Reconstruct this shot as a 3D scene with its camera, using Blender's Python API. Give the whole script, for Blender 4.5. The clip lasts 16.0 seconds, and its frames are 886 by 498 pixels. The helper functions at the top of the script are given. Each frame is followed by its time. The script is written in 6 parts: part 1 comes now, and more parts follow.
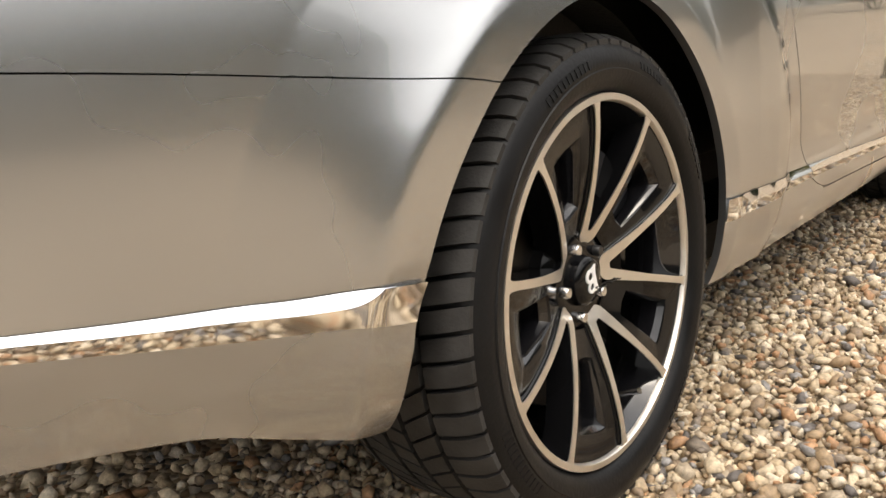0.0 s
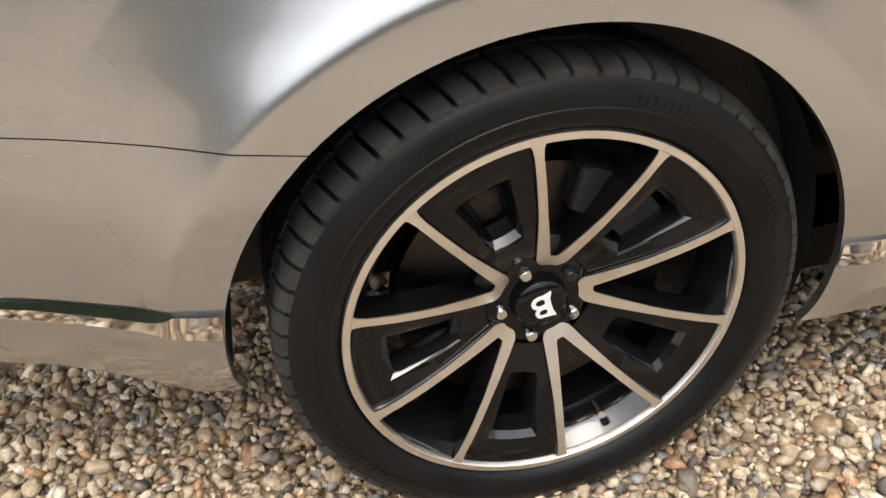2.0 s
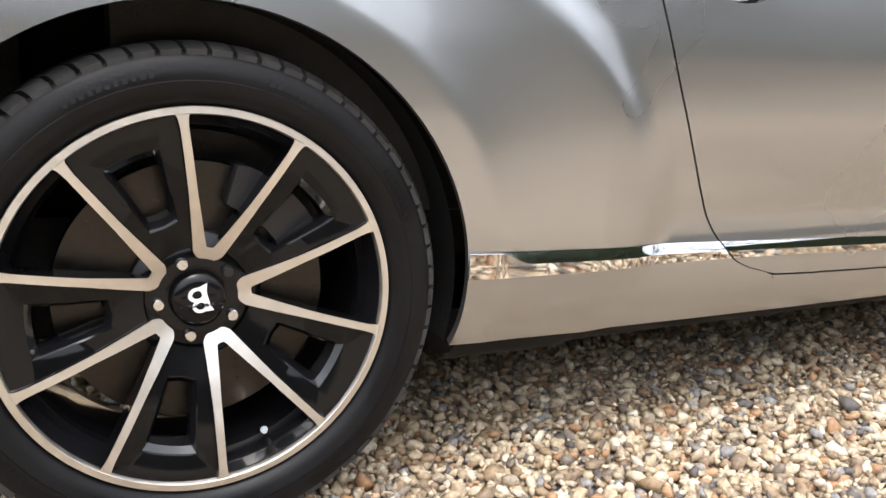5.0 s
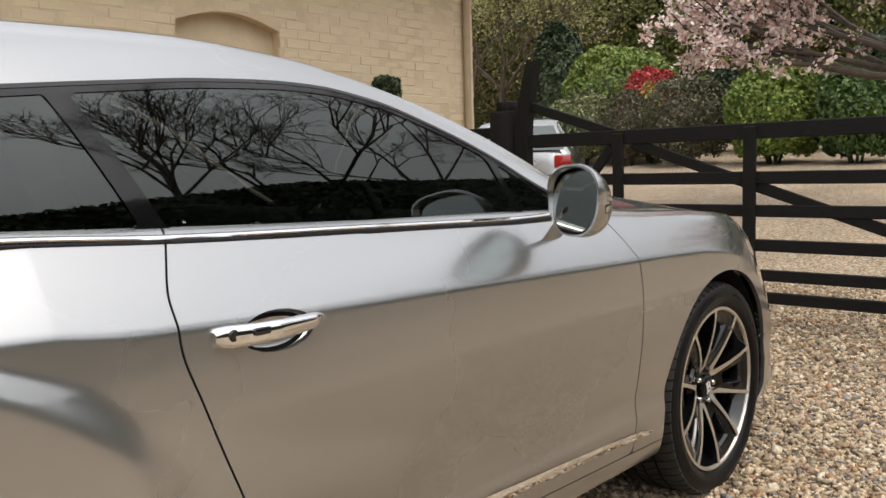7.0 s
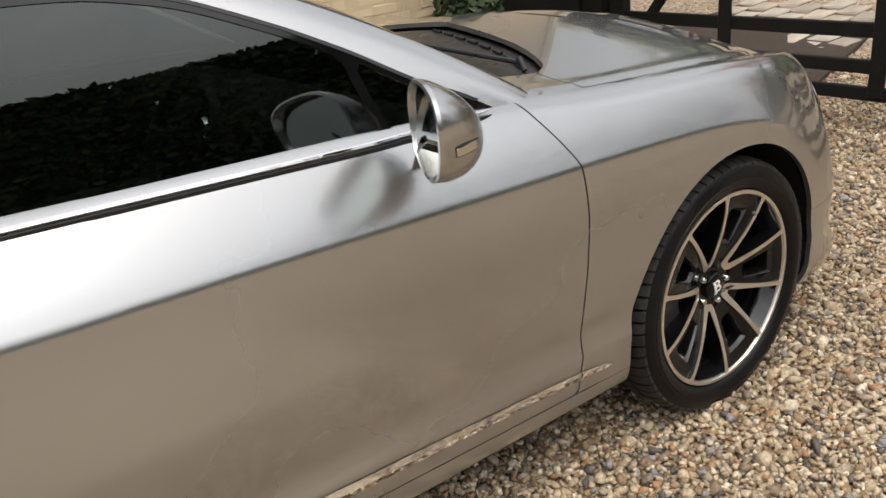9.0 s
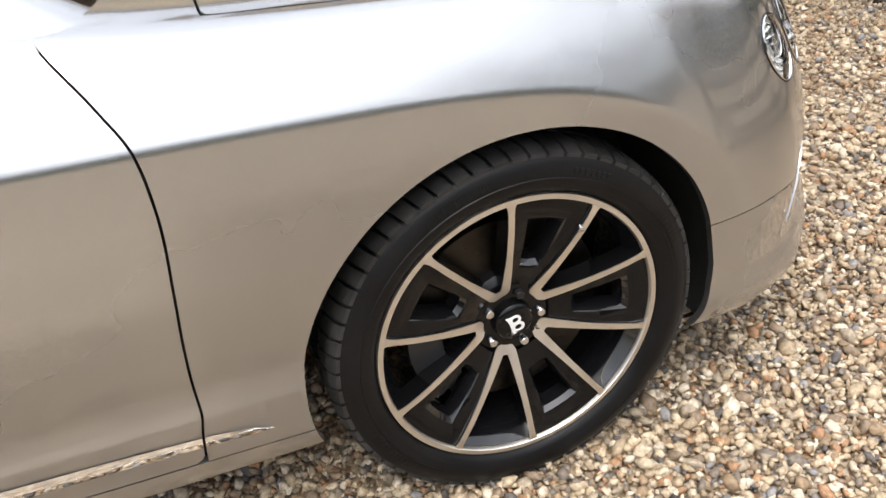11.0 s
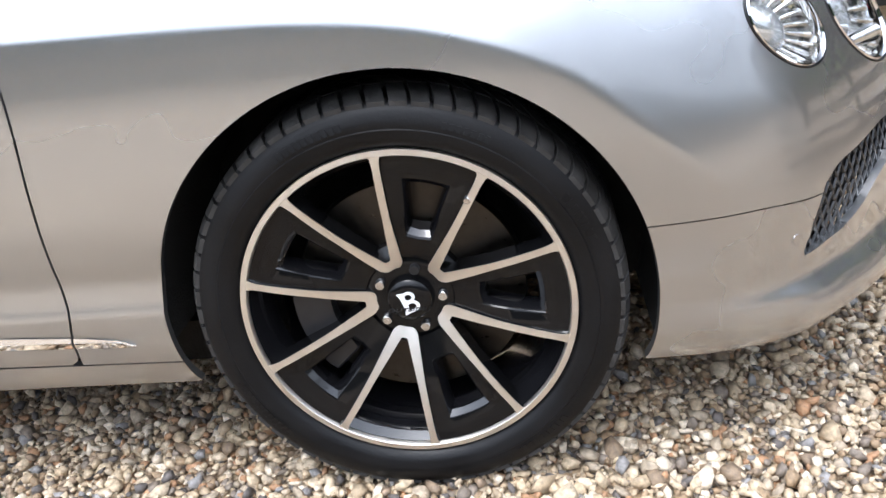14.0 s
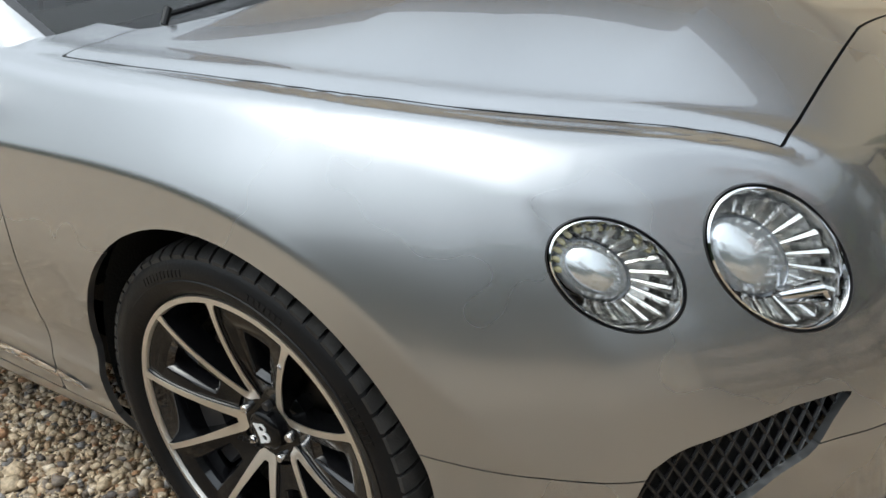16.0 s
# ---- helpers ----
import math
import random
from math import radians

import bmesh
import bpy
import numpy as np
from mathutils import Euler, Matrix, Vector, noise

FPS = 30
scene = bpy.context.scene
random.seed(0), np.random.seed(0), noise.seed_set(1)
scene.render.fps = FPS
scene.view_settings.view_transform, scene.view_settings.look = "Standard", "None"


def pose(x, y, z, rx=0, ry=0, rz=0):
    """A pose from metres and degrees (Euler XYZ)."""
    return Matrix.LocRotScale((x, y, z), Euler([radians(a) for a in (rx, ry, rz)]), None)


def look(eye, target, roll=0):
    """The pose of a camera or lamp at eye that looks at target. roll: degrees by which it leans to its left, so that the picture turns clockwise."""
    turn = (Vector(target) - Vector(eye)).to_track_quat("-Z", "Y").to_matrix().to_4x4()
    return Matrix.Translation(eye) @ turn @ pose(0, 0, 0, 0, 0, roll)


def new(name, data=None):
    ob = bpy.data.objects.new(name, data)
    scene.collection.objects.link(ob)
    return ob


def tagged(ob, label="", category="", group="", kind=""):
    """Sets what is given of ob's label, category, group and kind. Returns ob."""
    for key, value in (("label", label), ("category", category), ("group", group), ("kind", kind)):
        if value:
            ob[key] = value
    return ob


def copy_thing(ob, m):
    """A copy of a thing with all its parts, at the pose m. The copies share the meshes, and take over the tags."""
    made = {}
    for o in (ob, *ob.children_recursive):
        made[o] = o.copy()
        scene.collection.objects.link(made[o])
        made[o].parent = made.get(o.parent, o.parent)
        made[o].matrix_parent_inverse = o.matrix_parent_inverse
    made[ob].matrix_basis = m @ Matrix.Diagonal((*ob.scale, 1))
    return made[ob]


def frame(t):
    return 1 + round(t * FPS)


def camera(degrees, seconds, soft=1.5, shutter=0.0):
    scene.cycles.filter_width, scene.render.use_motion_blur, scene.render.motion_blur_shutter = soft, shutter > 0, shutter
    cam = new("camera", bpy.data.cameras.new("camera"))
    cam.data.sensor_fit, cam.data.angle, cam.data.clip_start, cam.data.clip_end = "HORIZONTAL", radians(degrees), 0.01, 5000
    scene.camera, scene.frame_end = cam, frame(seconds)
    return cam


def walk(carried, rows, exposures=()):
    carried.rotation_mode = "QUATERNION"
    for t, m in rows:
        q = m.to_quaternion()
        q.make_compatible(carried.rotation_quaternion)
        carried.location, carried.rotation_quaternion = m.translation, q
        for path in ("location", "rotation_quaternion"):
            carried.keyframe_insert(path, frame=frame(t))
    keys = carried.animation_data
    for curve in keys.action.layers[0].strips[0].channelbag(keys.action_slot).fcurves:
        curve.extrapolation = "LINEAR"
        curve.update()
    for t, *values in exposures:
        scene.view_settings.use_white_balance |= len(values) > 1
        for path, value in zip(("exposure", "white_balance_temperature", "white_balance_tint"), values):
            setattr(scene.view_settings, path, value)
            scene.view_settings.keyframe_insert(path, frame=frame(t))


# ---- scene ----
cam = camera(55.8, 16.0)
PATH = [
    (0, (-1.075, -1.51, 0.695), (0.423, -0.258, 0.261), -4.9),
    (0.5, (-0.958, -1.613, 0.956), (0.362, -0.282, 0.259), -8.0),
    (1, (-0.792, -1.64, 1.093), (0.261, -0.188, 0.208), -5.9),
    (1.5, (-0.564, -1.676, 1.133), (0.15, -0.126, 0.09), -4.3),
    (2, (-0.303, -1.739, 1.075), (0.023, -0.127, -0.063), -4.0),
    (2.5, (-0.171, -1.803, 0.942), (-0.031, -0.149, -0.174), -3.4),
    (3, (-0.169, -1.915, 0.741), (-0.073, -0.071, -0.027), -1.8),
    (3.2, (-0.189, -1.971, 0.708), (-0.016, -0.091, 0.047), -0.7),
    (5.3, (-0.189, -2.099, 0.693), (0.814, -0.4, 0.364), 1.9),
    (5.5, (-0.167, -2.104, 0.682), (0.951, -0.463, 0.444), 1.8),
    (6, (-0.115, -2.119, 0.702), (1.188, -0.605, 0.599), 1.7),
    (6.5, (-0.013, -2.122, 0.8), (1.393, -0.701, 0.748), 0.8),
    (7, (0.058, -2.121, 1.13), (1.532, -0.784, 0.935), -1.5),
    (7.5, (0.12, -2.212, 1.377), (1.502, -0.827, 0.967), -3.8),
    (8, (0.381, -2.236, 1.407), (1.646, -0.794, 0.842), -5.5),
    (8.5, (0.649, -2.198, 1.4), (1.847, -0.737, 0.744), -5.3),
    (9, (0.938, -2.162, 1.395), (2.007, -0.651, 0.637), -5.5),
    (9.5, (1.268, -2.208, 1.399), (2.177, -0.636, 0.56), -5.8),
    (10, (1.603, -2.184, 1.362), (2.428, -0.613, 0.441), -5.3),
    (10.2, (1.739, -2.155, 1.356), (2.541, -0.593, 0.4), -5.3),
    (12.3, (2.758, -1.954, 1.05), (2.688, -0.264, -0.017), -4.5),
    (12.5, (2.804, -1.987, 1.007), (2.665, -0.267, -0.005), -4.6),
    (13, (2.862, -2.083, 0.898), (2.6, -0.327, -0.024), -4.8),
    (13.5, (2.898, -2.126, 0.934), (2.666, -0.348, 0.046), -6.1),
    (14, (2.976, -2.128, 1.0), (2.737, -0.316, 0.187), -7.2),
    (14.5, (3.122, -2.054, 1.055), (2.669, -0.257, 0.301), -7.1),
    (15, (3.352, -1.915, 1.125), (2.642, -0.201, 0.376), -8.8),
    (15.5, (3.567, -1.78, 1.16), (2.627, -0.182, 0.41), -8.3),
    (16, (3.774, -1.65, 1.203), (2.649, -0.205, 0.401), -6.3),
]
EXPOSURES = [(0, 0.1, 7450, 10), (1, -0.05, 7100, 10), (2, 0.15, 6900, 10), (3, 0.58, 5600, 10), (5.5, 0.38, 6800, 10), (6.5, -0.24, 7100, 10), (7.5, -0.46, 7150, 10), (9, -0.42, 7150, 10), (10.2, -0.2, 7250, 10),
             (12.3, 0.58, 5650, 10), (13.5, 0.58, 5760, 10), (14.5, 0.38, 6250, 10), (15, -0.12, 6450, 8), (16, -0.42, 6350, 3)]
walk(cam, [(t, look(eye, target, roll)) for t, eye, target, roll in PATH], EXPOSURES)

# ---- world, sun and exposure ----
world = bpy.data.worlds.new("sky")
scene.world = world
world.use_nodes = True
wn, wl = world.node_tree.nodes, world.node_tree.links
sky = wn.new("ShaderNodeTexSky")
sky.sky_type, sky.sun_disc = "NISHITA", False
sky.sun_elevation, sky.sun_rotation = radians(68), radians(200)
sky.air_density, sky.dust_density, sky.ozone_density = 1.0, 1.5, 1.0
hsv = wn.new("ShaderNodeHueSaturation")
hsv.inputs["Saturation"].default_value = 0.28
cloud_tc = wn.new("ShaderNodeTexCoord")
cloud = wn.new("ShaderNodeTexNoise")
cloud.inputs["Scale"].default_value, cloud.inputs["Detail"].default_value = 2.2, 5
cloud_mix = wn.new("ShaderNodeMapRange")
cloud_mix.inputs["From Min"].default_value, cloud_mix.inputs["From Max"].default_value = 0.3, 0.7
cloud_mix.inputs["To Min"].default_value, cloud_mix.inputs["To Max"].default_value = 0.75, 1.25
cloud_mul = wn.new("ShaderNodeMix")
cloud_mul.data_type, cloud_mul.blend_type = "RGBA", "MULTIPLY"
cloud_mul.inputs["Factor"].default_value = 1.0
wl.new(cloud_tc.outputs["Generated"], cloud.inputs["Vector"])
wl.new(cloud.outputs["Fac"], cloud_mix.inputs["Value"])
wl.new(sky.outputs["Color"], hsv.inputs["Color"])
wl.new(hsv.outputs["Color"], cloud_mul.inputs["A"])
wl.new(cloud_mix.outputs["Result"], cloud_mul.inputs["B"])
# an overcast sky is brightest overhead
height = wn.new("ShaderNodeSeparateXYZ")
wl.new(cloud_tc.outputs["Generated"], height.inputs[0])
dome = wn.new("ShaderNodeMapRange")
dome.interpolation_type = "SMOOTHSTEP"
dome.inputs["From Min"].default_value, dome.inputs["From Max"].default_value = 0.0, 0.9
dome.inputs["To Min"].default_value, dome.inputs["To Max"].default_value = 1.0, 4.7
wl.new(height.outputs["Z"], dome.inputs["Value"])
dome_mul = wn.new("ShaderNodeMix")
dome_mul.data_type, dome_mul.blend_type = "RGBA", "MULTIPLY"
dome_mul.inputs["Factor"].default_value = 1.0
wl.new(cloud_mul.outputs["Result"], dome_mul.inputs["A"])
wl.new(dome.outputs["Result"], dome_mul.inputs["B"])
wl.new(dome_mul.outputs["Result"], wn["Background"].inputs["Color"])
wn["Background"].inputs["Strength"].default_value = 0.125

sun = new("sun", bpy.data.lights.new("sun", "SUN"))
sun.data.energy, sun.data.angle, sun.data.color = 0.4, radians(20), (1.0, 0.95, 0.88)
sun.matrix_world = look((-1.4, -3.8, 10), (0, 0, 0))


# ---- materials ----
def material(name, color, rough=0.5, metal=0.0, **extra):
    m = bpy.data.materials.new(name)
    m.use_nodes = True
    b = m.node_tree.nodes["Principled BSDF"]
    b.inputs["Base Color"].default_value = (*color, 1)
    b.inputs["Roughness"].default_value = rough
    b.inputs["Metallic"].default_value = metal
    for key, value in extra.items():
        b.inputs[key.replace("_", " ")].default_value = value
    return m


def vary(m, scale, amount, detail=4, bump=0.0, bump_scale=None, rough=0.0, distance=0.01, coords="Object"):
    """Uneven colour, gloss and relief on a material."""
    nodes, links = m.node_tree.nodes, m.node_tree.links
    b = nodes["Principled BSDF"]
    tc = nodes.new("ShaderNodeTexCoord")
    tex = nodes.new("ShaderNodeTexNoise")
    tex.inputs["Scale"].default_value, tex.inputs["Detail"].default_value = scale, detail
    links.new(tc.outputs[coords], tex.inputs["Vector"])
    if amount:
        r = nodes.new("ShaderNodeMapRange")
        r.inputs["From Min"].default_value, r.inputs["From Max"].default_value = 0.25, 0.75
        r.inputs["To Min"].default_value, r.inputs["To Max"].default_value = 1 - amount, 1 + amount
        mix = nodes.new("ShaderNodeMix")
        mix.data_type, mix.blend_type = "RGBA", "MULTIPLY"
        mix.inputs["Factor"].default_value = 1
        base = b.inputs["Base Color"]
        if base.is_linked:
            links.new(base.links[0].from_socket, mix.inputs["A"])
        else:
            mix.inputs["A"].default_value = base.default_value
        links.new(tex.outputs["Fac"], r.inputs["Value"])
        links.new(r.outputs["Result"], mix.inputs["B"])
        links.new(mix.outputs["Result"], base)
    if rough:
        rr = nodes.new("ShaderNodeMapRange")
        v = b.inputs["Roughness"].default_value
        rr.inputs["From Min"].default_value, rr.inputs["From Max"].default_value = 0.3, 0.7
        rr.inputs["To Min"].default_value, rr.inputs["To Max"].default_value = max(v - rough, 0.01), v + rough
        links.new(tex.outputs["Fac"], rr.inputs["Value"])
        links.new(rr.outputs["Result"], b.inputs["Roughness"])
    if bump:
        fine = nodes.new("ShaderNodeTexNoise")
        fine.inputs["Scale"].default_value, fine.inputs["Detail"].default_value = bump_scale or scale * 6, 6
        links.new(tc.outputs[coords], fine.inputs["Vector"])
        bn = nodes.new("ShaderNodeBump")
        bn.inputs["Strength"].default_value, bn.inputs["Distance"].default_value = bump, distance
        links.new(fine.outputs["Fac"], bn.inputs["Height"])
        links.new(bn.outputs["Normal"], b.inputs["Normal"])
    return m


def ramp_by(m, stops, source="island", scale=1.0):
    """Colours a material from stops, by island, object or noise."""
    nodes, links = m.node_tree.nodes, m.node_tree.links
    ramp = nodes.new("ShaderNodeValToRGB")
    ramp.color_ramp.interpolation = "LINEAR" if source == "noise" else "CONSTANT"
    els = ramp.color_ramp.elements
    els[0].position, els[0].color = stops[0][0], (*stops[0][1], 1)
    els[1].position, els[1].color = stops[1][0], (*stops[1][1], 1)
    for p, c in stops[2:]:
        e = els.new(p)
        e.color = (*c, 1)
    if source == "island":
        g = nodes.new("ShaderNodeNewGeometry")
        links.new(g.outputs["Random Per Island"], ramp.inputs["Fac"])
    elif source == "object":
        g = nodes.new("ShaderNodeObjectInfo")
        links.new(g.outputs["Random"], ramp.inputs["Fac"])
    else:
        tc = nodes.new("ShaderNodeTexCoord")
        g = nodes.new("ShaderNodeTexNoise")
        g.inputs["Scale"].default_value, g.inputs["Detail"].default_value = scale, 5
        links.new(tc.outputs["Object"], g.inputs["Vector"])
        links.new(g.outputs["Fac"], ramp.inputs["Fac"])
    links.new(ramp.outputs["Color"], nodes["Principled BSDF"].inputs["Base Color"])
    return m


def glass_material(name, tint, gloss=(1, 1, 1), rough=0.0, ior=1.5):
    """Thin tinted glass: clear through, glossy by Fresnel."""
    m = bpy.data.materials.new(name)
    m.use_nodes = True
    nodes, links = m.node_tree.nodes, m.node_tree.links
    nodes.remove(nodes["Principled BSDF"])
    clear, shine, mix, fr = (nodes.new("ShaderNode" + n) for n in ("BsdfTransparent", "BsdfGlossy", "MixShader", "Fresnel"))
    clear.inputs["Color"].default_value = (*tint, 1)
    shine.inputs["Color"].default_value, shine.inputs["Roughness"].default_value = (*gloss, 1), rough
    fr.inputs["IOR"].default_value = ior
    links.new(fr.outputs[0], mix.inputs[0])
    links.new(clear.outputs[0], mix.inputs[1])
    links.new(shine.outputs[0], mix.inputs[2])
    links.new(mix.outputs[0], nodes["Material Output"].inputs["Surface"])
    return m


PAINT = vary(material("silver_paint", (0.47, 0.478, 0.485), 0.27, 0.94, Coat_Weight=1.0, Coat_Roughness=0.02), 1.3, 0.02, bump=0.02, bump_scale=900, rough=0.02, distance=0.0004)
WHEEL_BLACK = vary(material("wheel_black", (0.0045, 0.0045, 0.005), 0.12, 0.0, Specular_IOR_Level=0.30), 20, 0.2, rough=0.05)
CHROME = vary(material("chrome", (0.86, 0.86, 0.87), 0.05, 1.0), 6, 0.02, rough=0.02)
SATIN = material("satin_metal", (0.72, 0.72, 0.73), 0.22, 1.0)
BLACK_GLOSS = vary(material("black_gloss", (0.006, 0.006, 0.007), 0.08, 0.0, Coat_Weight=0.6), 20, 0.2, rough=0.03)
BLACK_SATIN = vary(material("black_satin", (0.011, 0.011, 0.012), 0.34), 30, 0.3, rough=0.08)
RUBBER = vary(material("tyre_rubber", (0.0065, 0.0065, 0.007), 0.42, 0.0, Specular_IOR_Level=0.20), 9, 0.35, bump=0.25, bump_scale=160, rough=0.1, distance=0.002)
TREAD = vary(material("tread_rubber", (0.028, 0.027, 0.026), 0.62, 0.0, Specular_IOR_Level=0.35), 25, 0.5, bump=0.4, bump_scale=220, rough=0.1, distance=0.002)
DARK = material("dark_inside", (0.006, 0.006, 0.006), 0.9)
LINER = vary(material("arch_liner", (0.010, 0.010, 0.010), 0.95), 30, 0.3, bump=0.3)
MACHINED = vary(material("machined_face", (0.80, 0.76, 0.70), 0.42, 1.0), 40, 0.06, bump=0.05, bump_scale=700, rough=0.04, distance=0.0005)
BRAKE = vary(material("brake_disc", (0.06, 0.054, 0.048), 0.36, 1.0), 60, 0.15, rough=0.1)
CALIPER = vary(material("caliper_paint", (0.02, 0.02, 0.022), 0.35), 30, 0.2)
WHITE = material("emblem_white", (0.80, 0.80, 0.80), 0.3)
WINDOW = glass_material("tinted_glass", (0.08, 0.09, 0.085), gloss=(0.93, 1.0, 0.97), ior=1.95)
WINDSCREEN = glass_material("windscreen_glass", (0.72, 0.76, 0.74))
LENS = glass_material("headlamp_glass", (0.93, 0.94, 0.94), ior=1.35)
MIRROR = material("mirror_glass", (0.42, 0.46, 0.45), 0.01, 1.0)
LEATHER = vary(material("black_leather", (0.018, 0.017, 0.016), 0.5), 30, 0.3, bump=0.2)
LED_CAP = vary(material("pale_yellow_led", (0.75, 0.68, 0.40), 0.2, 0.3, Coat_Weight=1.0), 90, 0.2)


def projector_material():
    """A milky lens before a bright mirror, cut with fine upright lines."""
    m = vary(material("projector_lens", (0.80, 0.82, 0.83), 0.17, 0.75, Coat_Weight=1.0), 40, 0.08, rough=0.05)
    nodes, links = m.node_tree.nodes, m.node_tree.links
    tc, wave, bump = nodes.new("ShaderNodeTexCoord"), nodes.new("ShaderNodeTexWave"), nodes.new("ShaderNodeBump")
    wave.wave_profile = "SAW"
    wave.inputs["Scale"].default_value, wave.inputs["Distortion"].default_value = 22.0, 0.4
    bump.inputs["Strength"].default_value, bump.inputs["Distance"].default_value = 0.35, 0.002
    links.new(tc.outputs["Object"], wave.inputs["Vector"])
    links.new(wave.outputs["Fac"], bump.inputs["Height"])
    links.new(bump.outputs["Normal"], nodes["Principled BSDF"].inputs["Normal"])
    return m


PROJECTOR = projector_material()
REFLECTOR = vary(material("lamp_reflector", (0.93, 0.92, 0.89), 0.22, 1.0), 60, 0.05, bump=0.5, bump_scale=70, rough=0.04, distance=0.004)
RED_LENS = material("red_lens", (0.35, 0.01, 0.012), 0.15, 0.0, Coat_Weight=1.0)


# ---- mesh helpers ----
def link_mesh(name, me, mats, parent=None, label=""):
    for m in mats if isinstance(mats, (list, tuple)) else (mats,):
        me.materials.append(m)
    ob = new(name, me)
    if parent is not None:
        ob.parent = parent
    return tagged(ob, label)


def part(name, bm, mats, parent=None, label="", smooth=True, recalc=True):
    """Links a bmesh as one mesh object."""
    if recalc:
        bmesh.ops.recalc_face_normals(bm, faces=bm.faces)
    me = bpy.data.meshes.new(name)
    bm.to_mesh(me)
    bm.free()
    if smooth:
        me.polygons.foreach_set("use_smooth", [True] * len(me.polygons))
        me.set_sharp_from_angle(angle=radians(35))
    return link_mesh(name, me, mats, parent, label)


def box(bm, m, sx, sy, sz, bevel=0.0, segments=2):
    """A box of that size round the pose m, with bevelled edges."""
    made = bmesh.ops.create_cube(bm, size=1.0, matrix=m @ Matrix.Diagonal((sx, sy, sz, 1)))
    if bevel:
        edges = list({e for v in made["verts"] for e in v.link_edges})
        bmesh.ops.bevel(bm, geom=edges, offset=bevel, segments=segments, affect="EDGES", profile=0.5)
    return bm


def rod(bm, a, b, r, segments=10, r2=None):
    """A round bar from a to b."""
    a, b = Vector(a), Vector(b)
    turn = (b - a).to_track_quat("Z", "Y").to_matrix().to_4x4()
    bmesh.ops.create_cone(bm, cap_ends=True, segments=segments, radius1=r, radius2=r if r2 is None else r2,
                          depth=(b - a).length, matrix=Matrix.Translation((a + b) / 2) @ turn)
    return bm


def ball(bm, c, sx, sy, sz, u=16, v=10, turn=None):
    bmesh.ops.create_uvsphere(bm, u_segments=u, v_segments=v, radius=1.0,
                              matrix=Matrix.Translation(c) @ (turn or Matrix()) @ Matrix.Diagonal((sx, sy, sz, 1)))
    return bm


def lathe(bm, profile, segments=96, axis="y", closed=False):
    """Turns a profile of (radius, depth) round the y axis through the origin."""
    rings = []
    for k in range(segments):
        a = 2 * math.pi * k / segments
        rings.append([bm.verts.new((r * math.cos(a), d, r * math.sin(a))) for r, d in profile])
    n = len(profile)
    for k in range(segments):
        p, q = rings[k], rings[(k + 1) % segments]
        for i in range(n if closed else n - 1):
            j = (i + 1) % n
            bm.faces.new((p[i], q[i], q[j], p[j]))
    return bm


def prism(bm, outline, depth, to3d):
    """A plate: an outline of (u, v) swept from depth[0] to depth[1]."""
    a = [bm.verts.new(to3d(u, v, depth[0])) for u, v in outline]
    b = [bm.verts.new(to3d(u, v, depth[1])) for u, v in outline]
    n = len(a)
    bm.faces.new(a)
    bm.faces.new(b[::-1])
    for i in range(n):
        bm.faces.new((a[i], a[(i + 1) % n], b[(i + 1) % n], b[i]))
    return bm


def keyed(*pairs):
    """A smooth curve that keeps to its keys without overshoot."""
    xs, ys = np.array(pairs, float).T
    h = np.diff(xs)
    d = np.diff(ys) / h
    m = np.zeros(len(xs))
    m[0], m[-1] = d[0], d[-1]
    for i in range(1, len(xs) - 1):
        if d[i - 1] * d[i] > 0:
            w1, w2 = 2 * h[i] + h[i - 1], h[i] + 2 * h[i - 1]
            m[i] = (w1 + w2) / (w1 / d[i - 1] + w2 / d[i])

    def at(x):
        x = np.clip(np.asarray(x, float), xs[0], xs[-1])
        i = np.clip(np.searchsorted(xs, x) - 1, 0, len(xs) - 2)
        t = (x - xs[i]) / h[i]
        return ((1 + 2 * t) * (1 - t) ** 2 * ys[i] + t * (1 - t) ** 2 * h[i] * m[i]
                + t * t * (3 - 2 * t) * ys[i + 1] + t * t * (t - 1) * h[i] * m[i + 1])
    return at


def smax(a, b, k):
    h = np.maximum(k - np.abs(a - b), 0) / k
    return np.maximum(a, b) + h * h * k * 0.25


def smin(a, b, k):
    return -smax(-a, -b, k)


# ---- the car's body: the space inside a set of smooth surfaces ----
REAR, FRONT, AXLE = 0.0, 2.746, 0.355
haunch_in = keyed((-1.2, 0.0), (-0.6, 0.013), (-0.4, 0.032), (-0.2, 0.037), (0.05, 0.034), (0.35, 0.022), (0.65, 0.0))
side_width = keyed((-1.25, 0.42), (-1.1, 0.60), (-0.95, 0.715), (-0.8, 0.782), (-0.6, 0.840), (-0.45, 0.876), (-0.3, 0.898), (0, 0.915), (0.35, 0.926),
                   (0.7, 0.942), (1.4, 0.944), (2.1, 0.945), (2.6, 0.949), (2.9, 0.953), (3.1, 0.950), (3.3, 0.96))
side_fall = keyed((0.10, -0.22), (0.18, -0.09), (0.215, -0.05), (0.26, -0.022), (0.31, -0.008), (0.36, -0.003), (0.385, -0.002), (0.41, -0.006), (0.44, -0.008), (0.49, -0.001),
                  (0.56, 0.007), (0.64, 0.0115), (0.72, 0.011), (0.80, 0.006), (0.87, 0.0), (1.1, -0.02))
